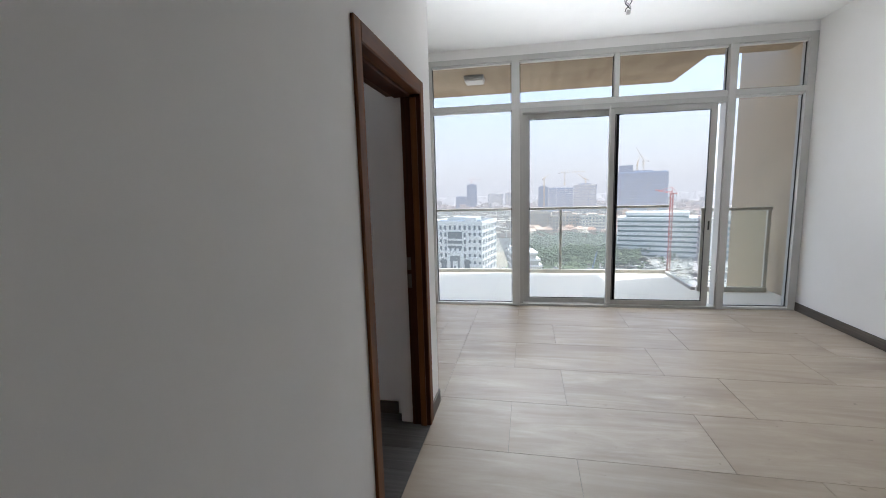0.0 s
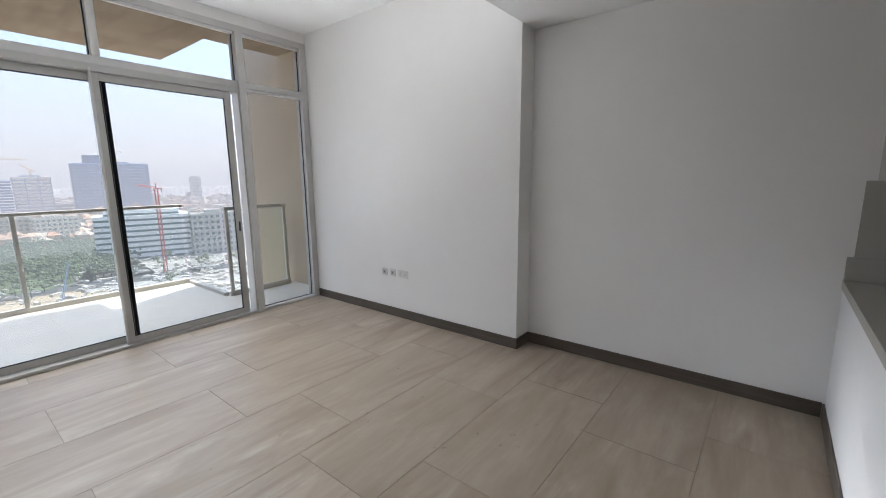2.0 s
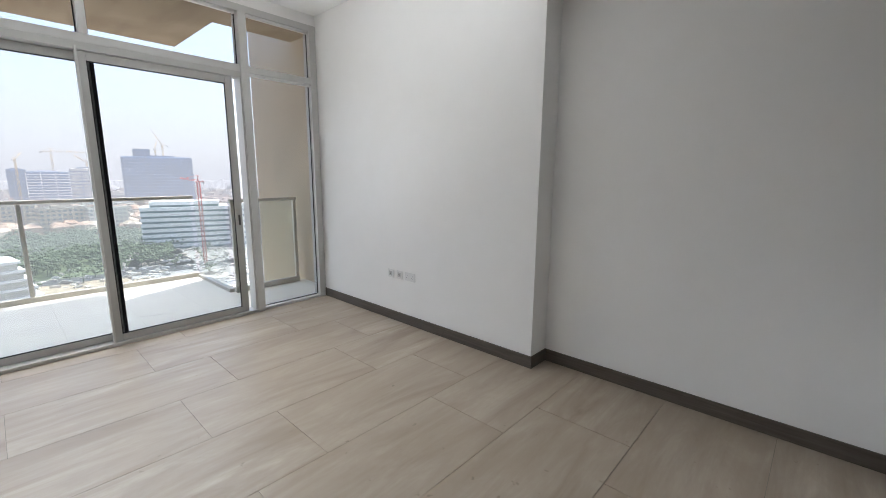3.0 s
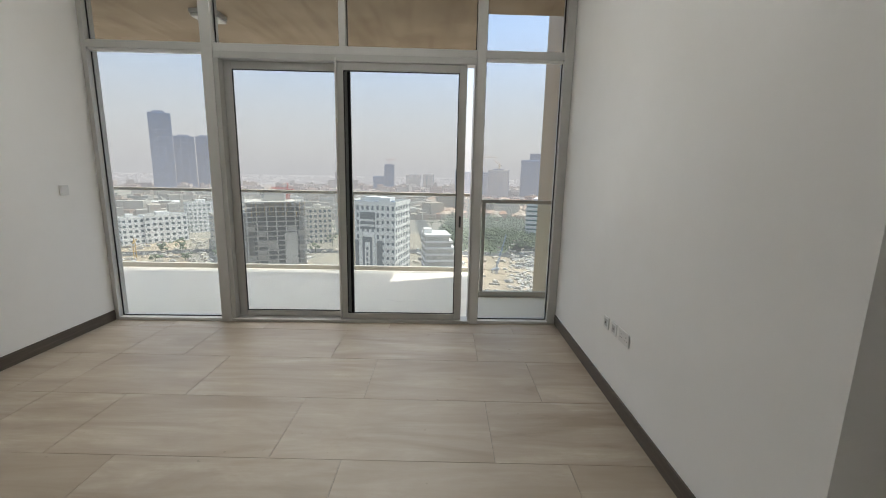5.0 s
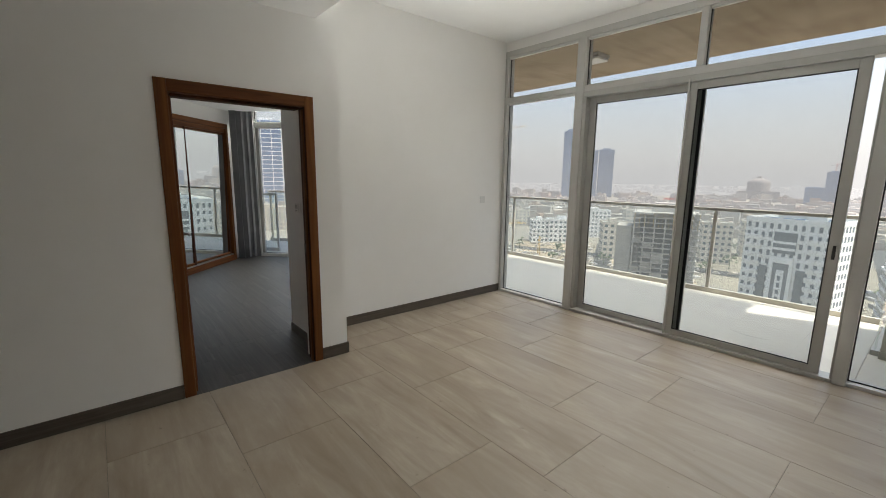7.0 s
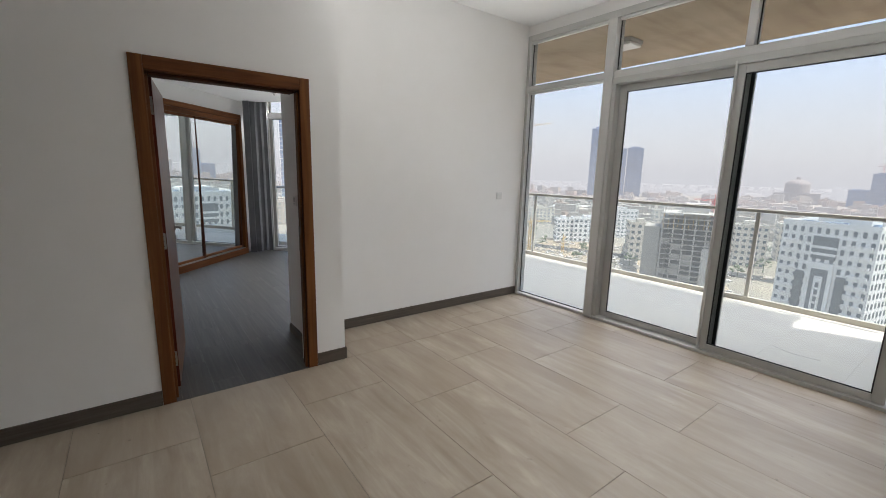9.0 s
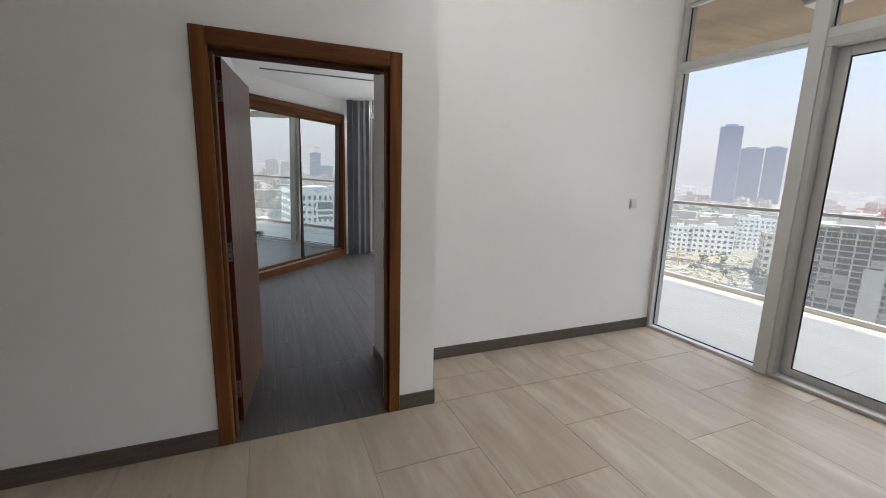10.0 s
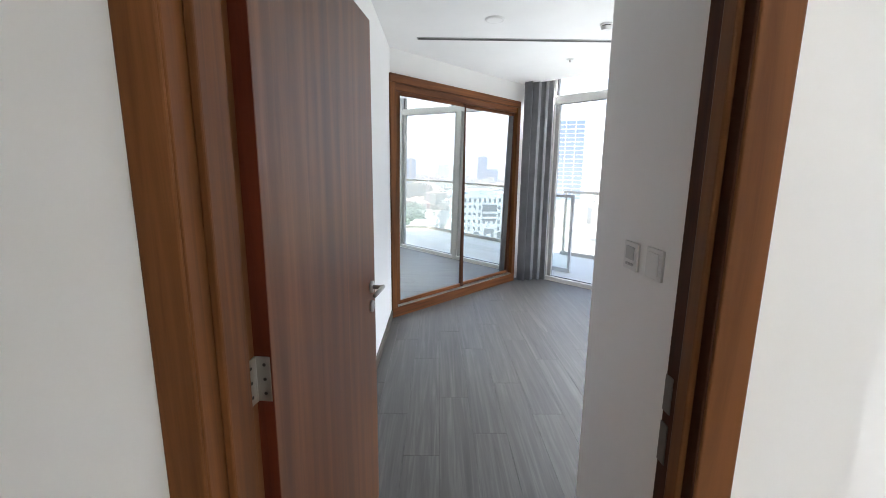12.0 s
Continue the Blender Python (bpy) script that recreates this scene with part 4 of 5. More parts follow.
def block(name, c, turn, w, d, z1, label, floors, cols, side_cols, wall, glass=None, win_w=0.55, win_h=0.5, group="", category="building", parapet=1.0, z0=GZ):
    """A building: body, parapet, roof hut and one mesh for each window on its two sides towards the viewer (local -y and +x, -x)."""
    t = thing(name, at(c.x, c.y, z0, turn), label, category, group)
    h = z1 - z0
    part("wall", bm_box(-w / 2, w / 2, -d / 2, d / 2, 0, h), wall, t)
    bm = bm_box(-w / 2 - 0.2, w / 2 + 0.2, -d / 2 - 0.2, -d / 2 + 0.25, h, h + parapet)
    bm_box(-w / 2 - 0.2, w / 2 + 0.2, d / 2 - 0.25, d / 2 + 0.2, h, h + parapet, into=bm)
    bm_box(-w / 2 - 0.2, -w / 2 + 0.25, -d / 2 + 0.25, d / 2 - 0.25, h, h + parapet, into=bm)
    bm_box(w / 2 - 0.25, w / 2 + 0.2, -d / 2 + 0.25, d / 2 - 0.25, h, h + parapet, into=bm)
    part("parapet", bm, wall, t)
    part("roof", bm_box(-w / 2 + 0.25, w / 2 - 0.25, -d / 2 + 0.25, d / 2 - 0.25, h, h + 0.12), ROOF_MAT, t)
    part("roof_hut", bm_box(-w * 0.18, w * 0.12, -d * 0.1, d * 0.25, h + 0.12, h + 3.2), wall, t)
    fh = h / floors
    cw = w / cols
    me = mesh_of("window", bm_box(-cw * win_w / 2, cw * win_w / 2, -0.12, 0.12, -fh * win_h / 2, fh * win_h / 2), glass or CITY_GLASS)
    for f in range(floors):
        for k in range(cols):
            share("window", me, t, pose(-w / 2 + (k + 0.5) * cw, -d / 2, (f + 0.55) * fh))
    cs = d / side_cols
    me2 = mesh_of("window", bm_box(-cs * win_w / 2, cs * win_w / 2, -0.12, 0.12, -fh * win_h / 2, fh * win_h / 2), glass or CITY_GLASS)
    for f in range(floors):
        for k in range(side_cols):
            for sx in (1, -1):
                share("window", me2, t, pose(sx * w / 2, -d / 2 + (k + 0.5) * cs, (f + 0.55) * fh, 0, 0, 90))
    return t


def tower(name, b0, b1, el, dist, label, floors, glass, band, turn=None, depth=None, steps=()):
    """A far tower: glazed shaft with a band at every few floors and a plant room on top."""
    p0, p1 = spot(b0, dist), spot(b1, dist)
    w, c = (p1 - p0).length, (p0 + p1) / 2
    ang = math.degrees(math.atan2(p1.y - p0.y, p1.x - p0.x)) if turn is None else turn
    d = depth or w * 0.8
    h = top_z(el, dist) - GZ
    t = thing(name, at(c.x, c.y, GZ, ang), label, "tower")
    part("shaft", bm_box(-w / 2, w / 2, -d / 2, d / 2, 0, h, min(w, d) * 0.04), glass, t)
    me = mesh_of("floor_band", bm_box(-w / 2 - 0.4, w / 2 + 0.4, -d / 2 - 0.4, d / 2 + 0.4, -0.55, 0.55), band)
    for k in range(floors):
        share("floor_band", me, t, pose(0, 0, (k + 1) * h / (floors + 1)))
    part("plant_room", bm_box(-w * 0.3, w * 0.25, -d * 0.3, d * 0.3, h, h + 0.03 * h), band, t)
    for u in (-0.5, -0.17, 0.17, 0.5):
        part("pier", bm_box(u * w - 0.5, u * w + 0.5, -d / 2 - 0.7, -d / 2 + 0.5, 0, h), band, t)
    for a, b, e in steps:
        q = top_z(e, dist) - GZ
        part("upper_block", bm_box(a * w, b * w, -d * 0.35, d * 0.35, h, q), glass, t)
    return t


def crane(name, p, z0, z1, reach, turn, mat, label, luff=0.0, s=1.0):
    """A tower crane: lattice mast, jib, counter-jib with weights, cab."""
    t = thing(name, at(p.x, p.y, z0, turn), label, "crane")
    h = z1 - z0
    bm = bmesh.new()
    r, th = 0.9 * s, 0.16 * s
    for sx in (-1, 1):
        for sy in (-1, 1):
            bm_box(sx * r - th, sx * r + th, sy * r - th, sy * r + th, 0, h, into=bm)
    n = max(3, int(h / (3.0 * s)))
    for k in range(n):
        z = h * k / n
        z2 = h * (k + 1) / n
        for sx in (-1, 1):
            bm_tube((sx * r, -r, z), (sx * r, r, z2), th * 0.6, seg=4, into=bm)
            bm_tube((-r, sx * r, z), (r, sx * r, z2), th * 0.6, seg=4, into=bm)
    part("mast", bm, mat, t)
    rise = math.sin(radians(luff)) * reach
    run = math.cos(radians(luff)) * reach
    bm = bmesh.new()
    for oy, oz in ((-0.6, 0), (0.6, 0), (0, 1.3)):
        bm_tube((0, oy * s, h + oz * s), (run, oy * 0.4 * s, h + rise + oz * 0.4 * s), th, seg=5, into=bm)
    n = max(4, int(reach / (3.0 * s)))
    for k in range(n):
        a, b = k / n, (k + 0.5) / n
        bm_tube((run * a, -0.6 * s, h + rise * a), (run * b, 0, h + rise * b + 1.2 * s), th * 0.6, seg=4, into=bm)
        bm_tube((run * a, 0.6 * s, h + rise * a), (run * b, 0, h + rise * b + 1.2 * s), th * 0.6, seg=4, into=bm)
    part("jib", bm, mat, t)
    bm = bm_box(-reach * 0.32, 0, -0.6 * s, 0.6 * s, h - 0.2 * s, h + 0.3 * s)
    part("counter_jib", bm, mat, t)
    part("counterweight", bm_box(-reach * 0.32, -reach * 0.24, -0.8 * s, 0.8 * s, h - 2.2 * s, h - 0.21 * s), CONCRETE, t)
    bm = bm_tube((0, 0, h), (0, 0, h + 5 * s), 0.5 * s, 0.15 * s, 6)
    part("apex", bm, mat, t)
    part("cab", bm_box(0.9 * s, 2.6 * s, -1.6 * s, -0.4 * s, h - 2.2 * s, h - 0.1 * s), WHITE_RENDER, t)
    bm = bm_tube((0, 0, h + 5 * s), (run * 0.7, 0, h + rise * 0.7 + 1 * s), 0.09 * s, seg=4)
    bm_tube((0, 0, h + 5 * s), (-reach * 0.3, 0, h + 0.3 * s), 0.09 * s, seg=4, into=bm)
    part("tie", bm, mat, t)
    return t


# far towers
tower("office_tower", -34.7, -32.6, 5.7, 1400, "tall blue-grey glass tower standing in haze", 22, TOWER_GLASS, TOWER_BAND)
tower("office_tower", -32.5, -30.5, 3.35, 1450, "blue-grey glass tower, one of a pair", 16, TOWER_GLASS, TOWER_BAND)
tower("office_tower", -30.35, -28.6, 3.4, 1500, "blue-grey glass tower, one of a pair", 16, TOWER_GLASS, TOWER_BAND)
tower("office_tower", -43.2, -42.0, 4.2, 1300, "slim pale tower with a window grid", 26, CONCRETE, WHITE_RENDER)
tower("office_tower", -74.6, -71.2, 6.3, 800, "tall white tower with dark glazed strips", 20, TOWER_GLASS, WHITE_RENDER)
tower("office_tower", -8.2, -6.9, 0.8, 1500, "small dark blue tower under construction", 9, TOWER_GLASS, TOWER_BAND)
tower("office_block", -9.7, -8.25, -0.75, 1480, "low dark glass office block in haze", 4, TOWER_GLASS, TOWER_BAND)
tower("apartment_tower", 1.3, 2.6, 0.25, 1000, "grey-blue apartment tower in haze", 9, TOWER_GLASS, TOWER_BAND)
tower("apartment_tower", 2.6, 5.7, 0.05, 950, "pale striped apartment tower in haze", 14, TOWER_GLASS, WHITE_RENDER)
tower("apartment_tower", 5.8, 8.5, 0.4, 960, "dark unfinished apartment tower with open floors", 12, CONCRETE, TOWER_BAND)
tower("hotel_slab", 10.2, 16.5, 1.7, 1000, "wide blue glass slab tower with a stepped top", 16, TOWER_GLASS, TOWER_BAND, steps=((-0.34, -0.1, 2.5),))
tower("apartment_tower", -10.9, -10.0, -0.6, 1900, "cream apartment block far off in haze", 5, CREAM_RENDER, TOWER_BAND)
tower("apartment_tower", -5.3, -3.4, -0.45, 1700, "cream apartment block far off in haze", 5, CREAM_RENDER, TOWER_BAND)
tower("apartment_tower", -3.0, -1.6, -0.35, 1750, "cream apartment block far off in haze", 5, CREAM_RENDER, TOWER_BAND)
tower("apartment_tower", 20.5, 21.6, 0.3, 1500, "cream apartment block far off in haze", 7, CREAM_RENDER, TOWER_BAND)
tower("apartment_tower", -52, -50.5, 1.5, 1500, "blue-grey apartment tower far off in haze", 12, TOWER_GLASS, TOWER_BAND)
tower("apartment_tower", -62, -60, 1.0, 1300, "blue-grey apartment tower far off in haze", 12, TOWER_GLASS, WHITE_RENDER)
tower("apartment_tower", -84, -80, 0.5, 900, "white and blue apartment tower in haze", 12, TOWER_GLASS, WHITE_RENDER)

# domed block
p = spot(-13.6, 1700)
dome = thing("domed_hall", at(p.x, p.y, GZ, 14), "grey-brown domed hall far off in haze", "building")
r = 1700 * math.tan(radians(1.05))
part("drum", bm_tube((0, 0, 0), (0, 0, 50), r, r, 28), DOME_GREY, dome)
bm = bmesh.new()
bmesh.ops.create_uvsphere(bm, u_segments=28, v_segments=14, radius=r, matrix=Matrix.Translation((0, 0, 50)) @ Matrix.Diagonal((1, 1, 0.55, 1)))
part("dome", bm, DOME_GREY, dome, smooth=True)
part("lantern", bm_tube((0, 0, 50 + r * 0.52), (0, 0, 56 + r * 0.55), r * 0.22, r * 0.18, 16), DOME_GREY, dome)
part("podium", bm_box(-r * 1.8, r * 1.8, -r, r, 0, 26), DOME_GREY, dome)

for b, d, e, reach, turn, luff, mat in ((-7.6, 1495, 1.5, 34, 20, 0, RED_STEEL), (4.6, 940, 2.0, 42, -10, 0, YELLOW_STEEL), (2.0, 990, 1.2, 22, 60, 30, YELLOW_STEEL), (7.2, 955, 1.0, 20, 200, 35, YELLOW_STEEL),
                                        (13.9, 990, 3.0, 34, 150, 62, YELLOW_STEEL), (13.2, 1010, 2.6, 22, 60, 50, YELLOW_STEEL), (-42.9, 820, 6.0, 50, 40, 8, YELLOW_STEEL)):
    crane("tower_crane", spot(b, d), GZ, top_z(e, d), reach, turn, mat, "slim tower crane above the towers", luff, 1.1)
crane("tower_crane", spot(16.9, 330), GZ, top_z(-1.0, 330), 11, 150, RED_STEEL, "red lattice tower crane beside the park", 12, 0.9)
crane("tower_crane", spot(-37.2, 345), GZ, top_z(-8.4, 345), 14, 120, YELLOW_STEEL, "small yellow site crane on a sandy plot", 0, 0.8)
crane("tower_crane", spot(-41.6, 330), GZ, top_z(-6.3, 330), 16, 60, YELLOW_STEEL, "yellow site crane on a sandy plot", 0, 0.9)
crane("mobile_crane", spot(7.4, 262), GZ, GZ + 4, 24, 60, TOWER_BAND, "grey mobile crane with raised jib on the plot", 55, 0.8)
crane("tower_crane", spot(-20.6, 276), GZ, top_z(-2.6, 276), 16, 150, RED_STEEL, "red crane on the unfinished concrete block", 0, 0.8)

# white hotel-like block, with a darker central bay
C = spot(-6.8, 205)
F = (spot(-14.1, 216) - C)
fw = F.length
fx = -F.normalized()
ang = math.degrees(math.atan2(fx.y, fx.x))
back = Vector((-fx.y, fx.x))
wd = 25.0
cc = C - fx * fw / 2 + back * wd / 2
ztop = top_z(-4.55, 210)
hotel = block("apartment_house", cc, ang, fw, wd, ztop, "white twelve-storey block with dark square windows", 13, 11, 9, WHITE_RENDER, None, 0.42, 0.58, parapet=1.6)
hh = ztop - GZ
for u, w2, z0, z1 in ((-0.22, 0.09, 0.20, 0.62), (0.22, 0.09, 0.20, 0.62), (0.0, 0.26, 0.74, 0.92)):
    part("glazed_bay", bm_box(u * fw - w2 * fw / 2, u * fw + w2 * fw / 2, -wd / 2 - 0.5, -wd / 2 + 0.2, z0 * hh, z1 * hh), CITY_GLASS, hotel, "dark glazed bay")
part("portal", bm_box(-0.13 * fw, 0.13 * fw, -wd / 2 - 1.0, -wd / 2 + 0.2, 0.66 * hh, 0.71 * hh), WHITE_RENDER, hotel)
for u in (-0.115, 0.115):
    part("portal", bm_box(u * fw - 0.6, u * fw + 0.6, -wd / 2 - 1.0, -wd / 2 + 0.2, 0.25 * hh, 0.66 * hh), WHITE_RENDER, hotel)
part("glazed_bay", bm_box(-0.108 * fw, 0.108 * fw, -wd / 2 - 0.6, -wd / 2 + 0.2, 0.26 * hh, 0.655 * hh), CITY_GLASS, hotel, "dark glazed bay")
part("pillar", bm_box(-0.045 * fw, 0.045 * fw, -wd / 2 - 0.9, -wd / 2 + 0.2, 0.22 * hh, 0.60 * hh), WHITE_RENDER, hotel)
me = mesh_of("pillar_window", bm_box(-0.018 * fw, 0.018 * fw, -0.1, 0.1, -0.95, 0.95), CITY_GLASS)
for k in range(5):
    share("pillar_window", me, hotel, pose(0, -wd / 2 - 0.9, (0.29 + 0.06 * k) * hh))
for k in (0.835, 0.78):
    part("bay_band", bm_box(-0.13 * fw, 0.13 * fw, -wd / 2 - 0.7, -wd / 2 + 0.2, k * hh - 0.5, k * hh + 0.5), WHITE_RENDER, hotel)
me = mesh_of("balcony", bm_box(-1.3, 1.3, -1.2, 0.2, -0.12, 0.9), WHITE_RENDER)
for f in range(1, 12):
    for u in (-0.42, -0.32, 0.32, 0.42):
        share("balcony", me, hotel, pose(u * fw, -wd / 2, (f + 0.2) * hh / 13))
me = mesh_of("rooftop_unit", bm_box(-1.2, 1.2, -0.9, 0.9, 0, 1.5, 0.1), TOWER_BAND)
rnd = random.Random(8)
for _ in range(14):
    share("rooftop_unit", me, hotel, pose(rnd.uniform(-0.4, 0.4) * fw, rnd.uniform(-0.35, 0.4) * wd, hh + 0.1, 0, 0, rnd.choice((0, 90))))
part("water_tank", bm_box(0.1 * fw, 0.3 * fw, -4, 4, hh + 0.1, hh + 3.0, 0.2), WHITE_RENDER, hotel)

# unfinished concrete frame
c = spot(-22.2, 268)
frame_b = thing("concrete_shell", at(c.x, c.y, GZ, 24), "unfinished grey concrete block with open floors", "building")
w, d, n = 33.0, 24.0, 16
hh = top_z(-4.0, 268) - GZ
fh = hh / n
slab_me = mesh_of("slab", bm_box(-w / 2, w / 2, -d / 2, d / 2, -0.3, 0.0), CONCRETE)
col_me = mesh_of("column", bm_box(-0.35, 0.35, -0.35, 0.35, 0, fh - 0.3), CONCRETE)
wall_me = mesh_of("infill_wall", bm_box(-w / 12 + 0.4, w / 12 - 0.4, -0.15, 0.15, 0, fh - 0.3), SHELL_INFILL)
prop_me = mesh_of("prop", bm_box(-0.09, 0.09, -0.09, 0.09, 0, fh - 0.3), YELLOW_STEEL)
# dark filler block that paints in the shade behind each floor's edge
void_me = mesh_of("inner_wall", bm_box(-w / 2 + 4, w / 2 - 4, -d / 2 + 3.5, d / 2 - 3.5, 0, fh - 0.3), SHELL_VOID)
rnd = random.Random(31)
for f in range(n + 1):
    share("slab", slab_me, frame_b, pose(0, 0, f * fh))
    if f == n:
        break
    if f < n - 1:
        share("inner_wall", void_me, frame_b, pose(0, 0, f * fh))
    for i in range(7):
        for j in (-1, 1):
            share("column", col_me, frame_b, pose(-w / 2 + 1 + i * (w - 2) / 6, j * (d / 2 - 1), f * fh))
    for i in range(5):
        share("column", col_me, frame_b, pose(w / 2 - 1, -d / 2 + 3 + i * 4.4, f * fh))
    for i in range(6):
        if f < 11 and rnd.random() < 0.22:
            share("infill_wall", wall_me, frame_b, pose(-w / 2 + (i + 0.5) * w / 6, -d / 2 + 0.8, f * fh))
    if f > n - 4:
        for i in range(14):
            share("prop", prop_me, frame_b, pose(-w / 2 + 1 + i * (w - 2) / 13 + rnd.uniform(-0.4, 0.4), -d / 2 + 0.6, f * fh))
part("core", bm_box(-6, 5, -4, 7, 0, hh + 5), CONCRETE, frame_b)
part("panel_wall", bm_box(-w / 2 - 8, -w / 2 - 0.2, -d / 2 + 1, d / 2 - 4, 0.05, hh * 0.82), SHELL_INFILL, frame_b, "blank grey side wing")
part("panel_wall", bm_box(4, 11, -d / 2 - 0.3, -d / 2 + 0.1, 0.05, hh * 0.6), CONCRETE, frame_b, "pale concrete wall")
bm = bmesh.new()
for i in range(5):
    x = -w / 2 + i * w / 10
    bm_box(x - 0.07, x + 0.07, -d / 2 - 1.3, -d / 2 - 1.16, 0, hh * 0.7, into=bm)
for f in range(1, 12, 2):
    bm_box(-w / 2, -w / 10, -d / 2 - 1.4, -d / 2 - 0.6, f * fh + 0.9, f * fh + 1.0, into=bm)
part("scaffold", bm, DOME_GREY, frame_b, "thin grey scaffold")
bm = bmesh.new()
rnd = random.Random(3)
for _ in range(60):
    x, y = rnd.uniform(-w / 2, w / 2), rnd.choice((-d / 2 + 0.5, d / 2 - 0.5, rnd.uniform(-d / 2, d / 2)))
    bm_box(x - 0.12, x + 0.12, y - 0.12, y + 0.12, hh, hh + rnd.uniform(1, 3.2), into=bm)
part("starter_bars", bm, CONCRETE, frame_b)

# banded mid-rise with terraces
c = spot(15.5, 430)
terr = thing("terraced_block", at(c.x, c.y, GZ, -18), "white terraced office block with teal glass bands", "building")
tw, td, tn = 64.0, 34.0, 9
th = top_z(-3.2, 425) - GZ
for k in range(tn):
    s = 1.0 if k < 8 else 0.8
    z = k * th / tn
    part("storey", bm_box(-tw / 2 * s, tw / 2 * s, -td / 2 * s, td / 2, z + 1.7, z + th / tn), WHITE_RENDER, terr)
    part("glass_band", bm_box(-tw / 2 * s + 0.6, tw / 2 * s - 0.6, -td / 2 * s + 0.6, td / 2 - 0.6, z, z + 1.7), TEAL_GLASS, terr, "teal glass band")
c2 = spot(-0.9, 268)
terr2 = thing("stepped_garage", at(c2.x, c2.y, GZ, 10), "white open-deck block with stepped grey floors", "building")
for k in range(6):
    z = k * 4.1
    x1 = 7.0 + (5 - k) * 1.5
    part("deck", bm_box(-9.5, x1, -9, 11, z + 3.0, z + 4.1), WHITE_RENDER, terr2)
    part("glass_band", bm_box(-9.0, x1 - 1.0, -8.2, 10.2, z, z + 3.0), CONCRETE, terr2, "shaded deck opening")
part("stair_core", bm_box(-9.4, -4.5, -3, 4, 24.6, 27.6), WHITE_RENDER, terr2)

# low white houses and the glass hall
lows = [(-34.2, 430, 31, 20, -5.5, "white five-storey houses with dark windows", 5, 7, 4, WHITE_RENDER), (-37.3, 425, 16, 16, -5.7, "white five-storey house with dark windows", 5, 4, 3, WHITE_RENDER),
        (-17.0, 380, 20, 18, -5.0, "pale mid-rise block beside the concrete shell", 7, 5, 4, CREAM_RENDER), (-30.3, 480, 28, 18, -4.2, "white mid-rise block with dark windows", 7, 7, 4, WHITE_RENDER),
        (-28.0, 360, 18, 16, -5.6, "grey-beige mid-rise block with dark windows", 6, 4, 3, CREAM_RENDER), (-12.6, 430, 30, 18, -4.6, "cream-coloured mid-rise block with dark windows", 6, 7, 4, CREAM_RENDER),
        (0.8, 620, 40, 20, -3.2, "tan mid-rise block with rows of windows", 7, 9, 4, TAN_RENDER), (4.5, 600, 36, 20, -3.6, "tan mid-rise block with rows of windows", 6, 8, 4, TAN_RENDER), (8.2, 590, 34, 20, -3.7, "cream-coloured mid-rise block with rows of windows", 6, 8, 4, CREAM_RENDER),
        (22.5, 420, 40, 22, -4.0, "grey mid-rise office block with dark windows", 7, 9, 4, CONCRETE), (27, 460, 40, 22, -4.0, "cream-coloured mid-rise block with dark windows", 7, 9, 4, CREAM_RENDER), (-48, 420, 34, 20, -5.0, "white mid-rise block with dark windows", 6, 8, 4, WHITE_RENDER),
        (-55, 480, 40, 22, -4.5, "cream-coloured mid-rise block with dark windows", 6, 8, 4, CREAM_RENDER), (-66, 420, 40, 22, -5.0, "cream-coloured mid-rise block with dark windows", 6, 8, 4, CREAM_RENDER), (-73, 520, 46, 22, -4.2, "tan mid-rise block with dark windows", 6, 8, 4, TAN_RENDER),
        (-40.5, 560, 34, 20, -4.4, "cream-coloured mid-rise block with dark windows", 5, 7, 4, CREAM_RENDER), (-25, 520, 34, 20, -3.9, "cream-coloured mid-rise block with dark windows", 6, 7, 4, CREAM_RENDER), (-20.5, 560, 30, 20, -3.6, "white mid-rise block with dark windows", 7, 7, 4, WHITE_RENDER)]
for b, dist, w, d, el, label, fl, co, sc, wall in lows:
    block("apartment_block", spot(b, dist), -b + 12, w, d, top_z(el, dist), label, fl, co, sc, wall, None, 0.5, 0.45, "low blocks")
p = spot(-35.2, 650)
hall = thing("glass_hall", at(p.x, p.y, GZ, 38), "long low glass hall with a white flat roof", "building")
part("glass_wall", bm_box(-38, 38, -16, 16, 0, 16), CITY_GLASS, hall, "dark glass wall")
part("roof", bm_box(-41, 41, -19, 19, 16, 18.5, 0.4), WHITE_RENDER, hall)

# far carpet of roofs
rnd = random.Random(11)
verts, faces = [], []


def add_box(cx, cy, w, d, z0, z1, a):
    ca, sa = math.cos(a), math.sin(a)
    n = len(verts)
    for z in (z0, z1):
        for x, y in ((-w, -d), (w, -d), (w, d), (-w, d)):
            verts.append((cx + (x * ca - y * sa) / 2, cy + (x * sa + y * ca) / 2, z))
    for f in ((4, 5, 6, 7), (0, 1, 5, 4), (1, 2, 6, 5), (2, 3, 7, 6), (3, 0, 4, 7)):
        faces.append([n + i for i in f])


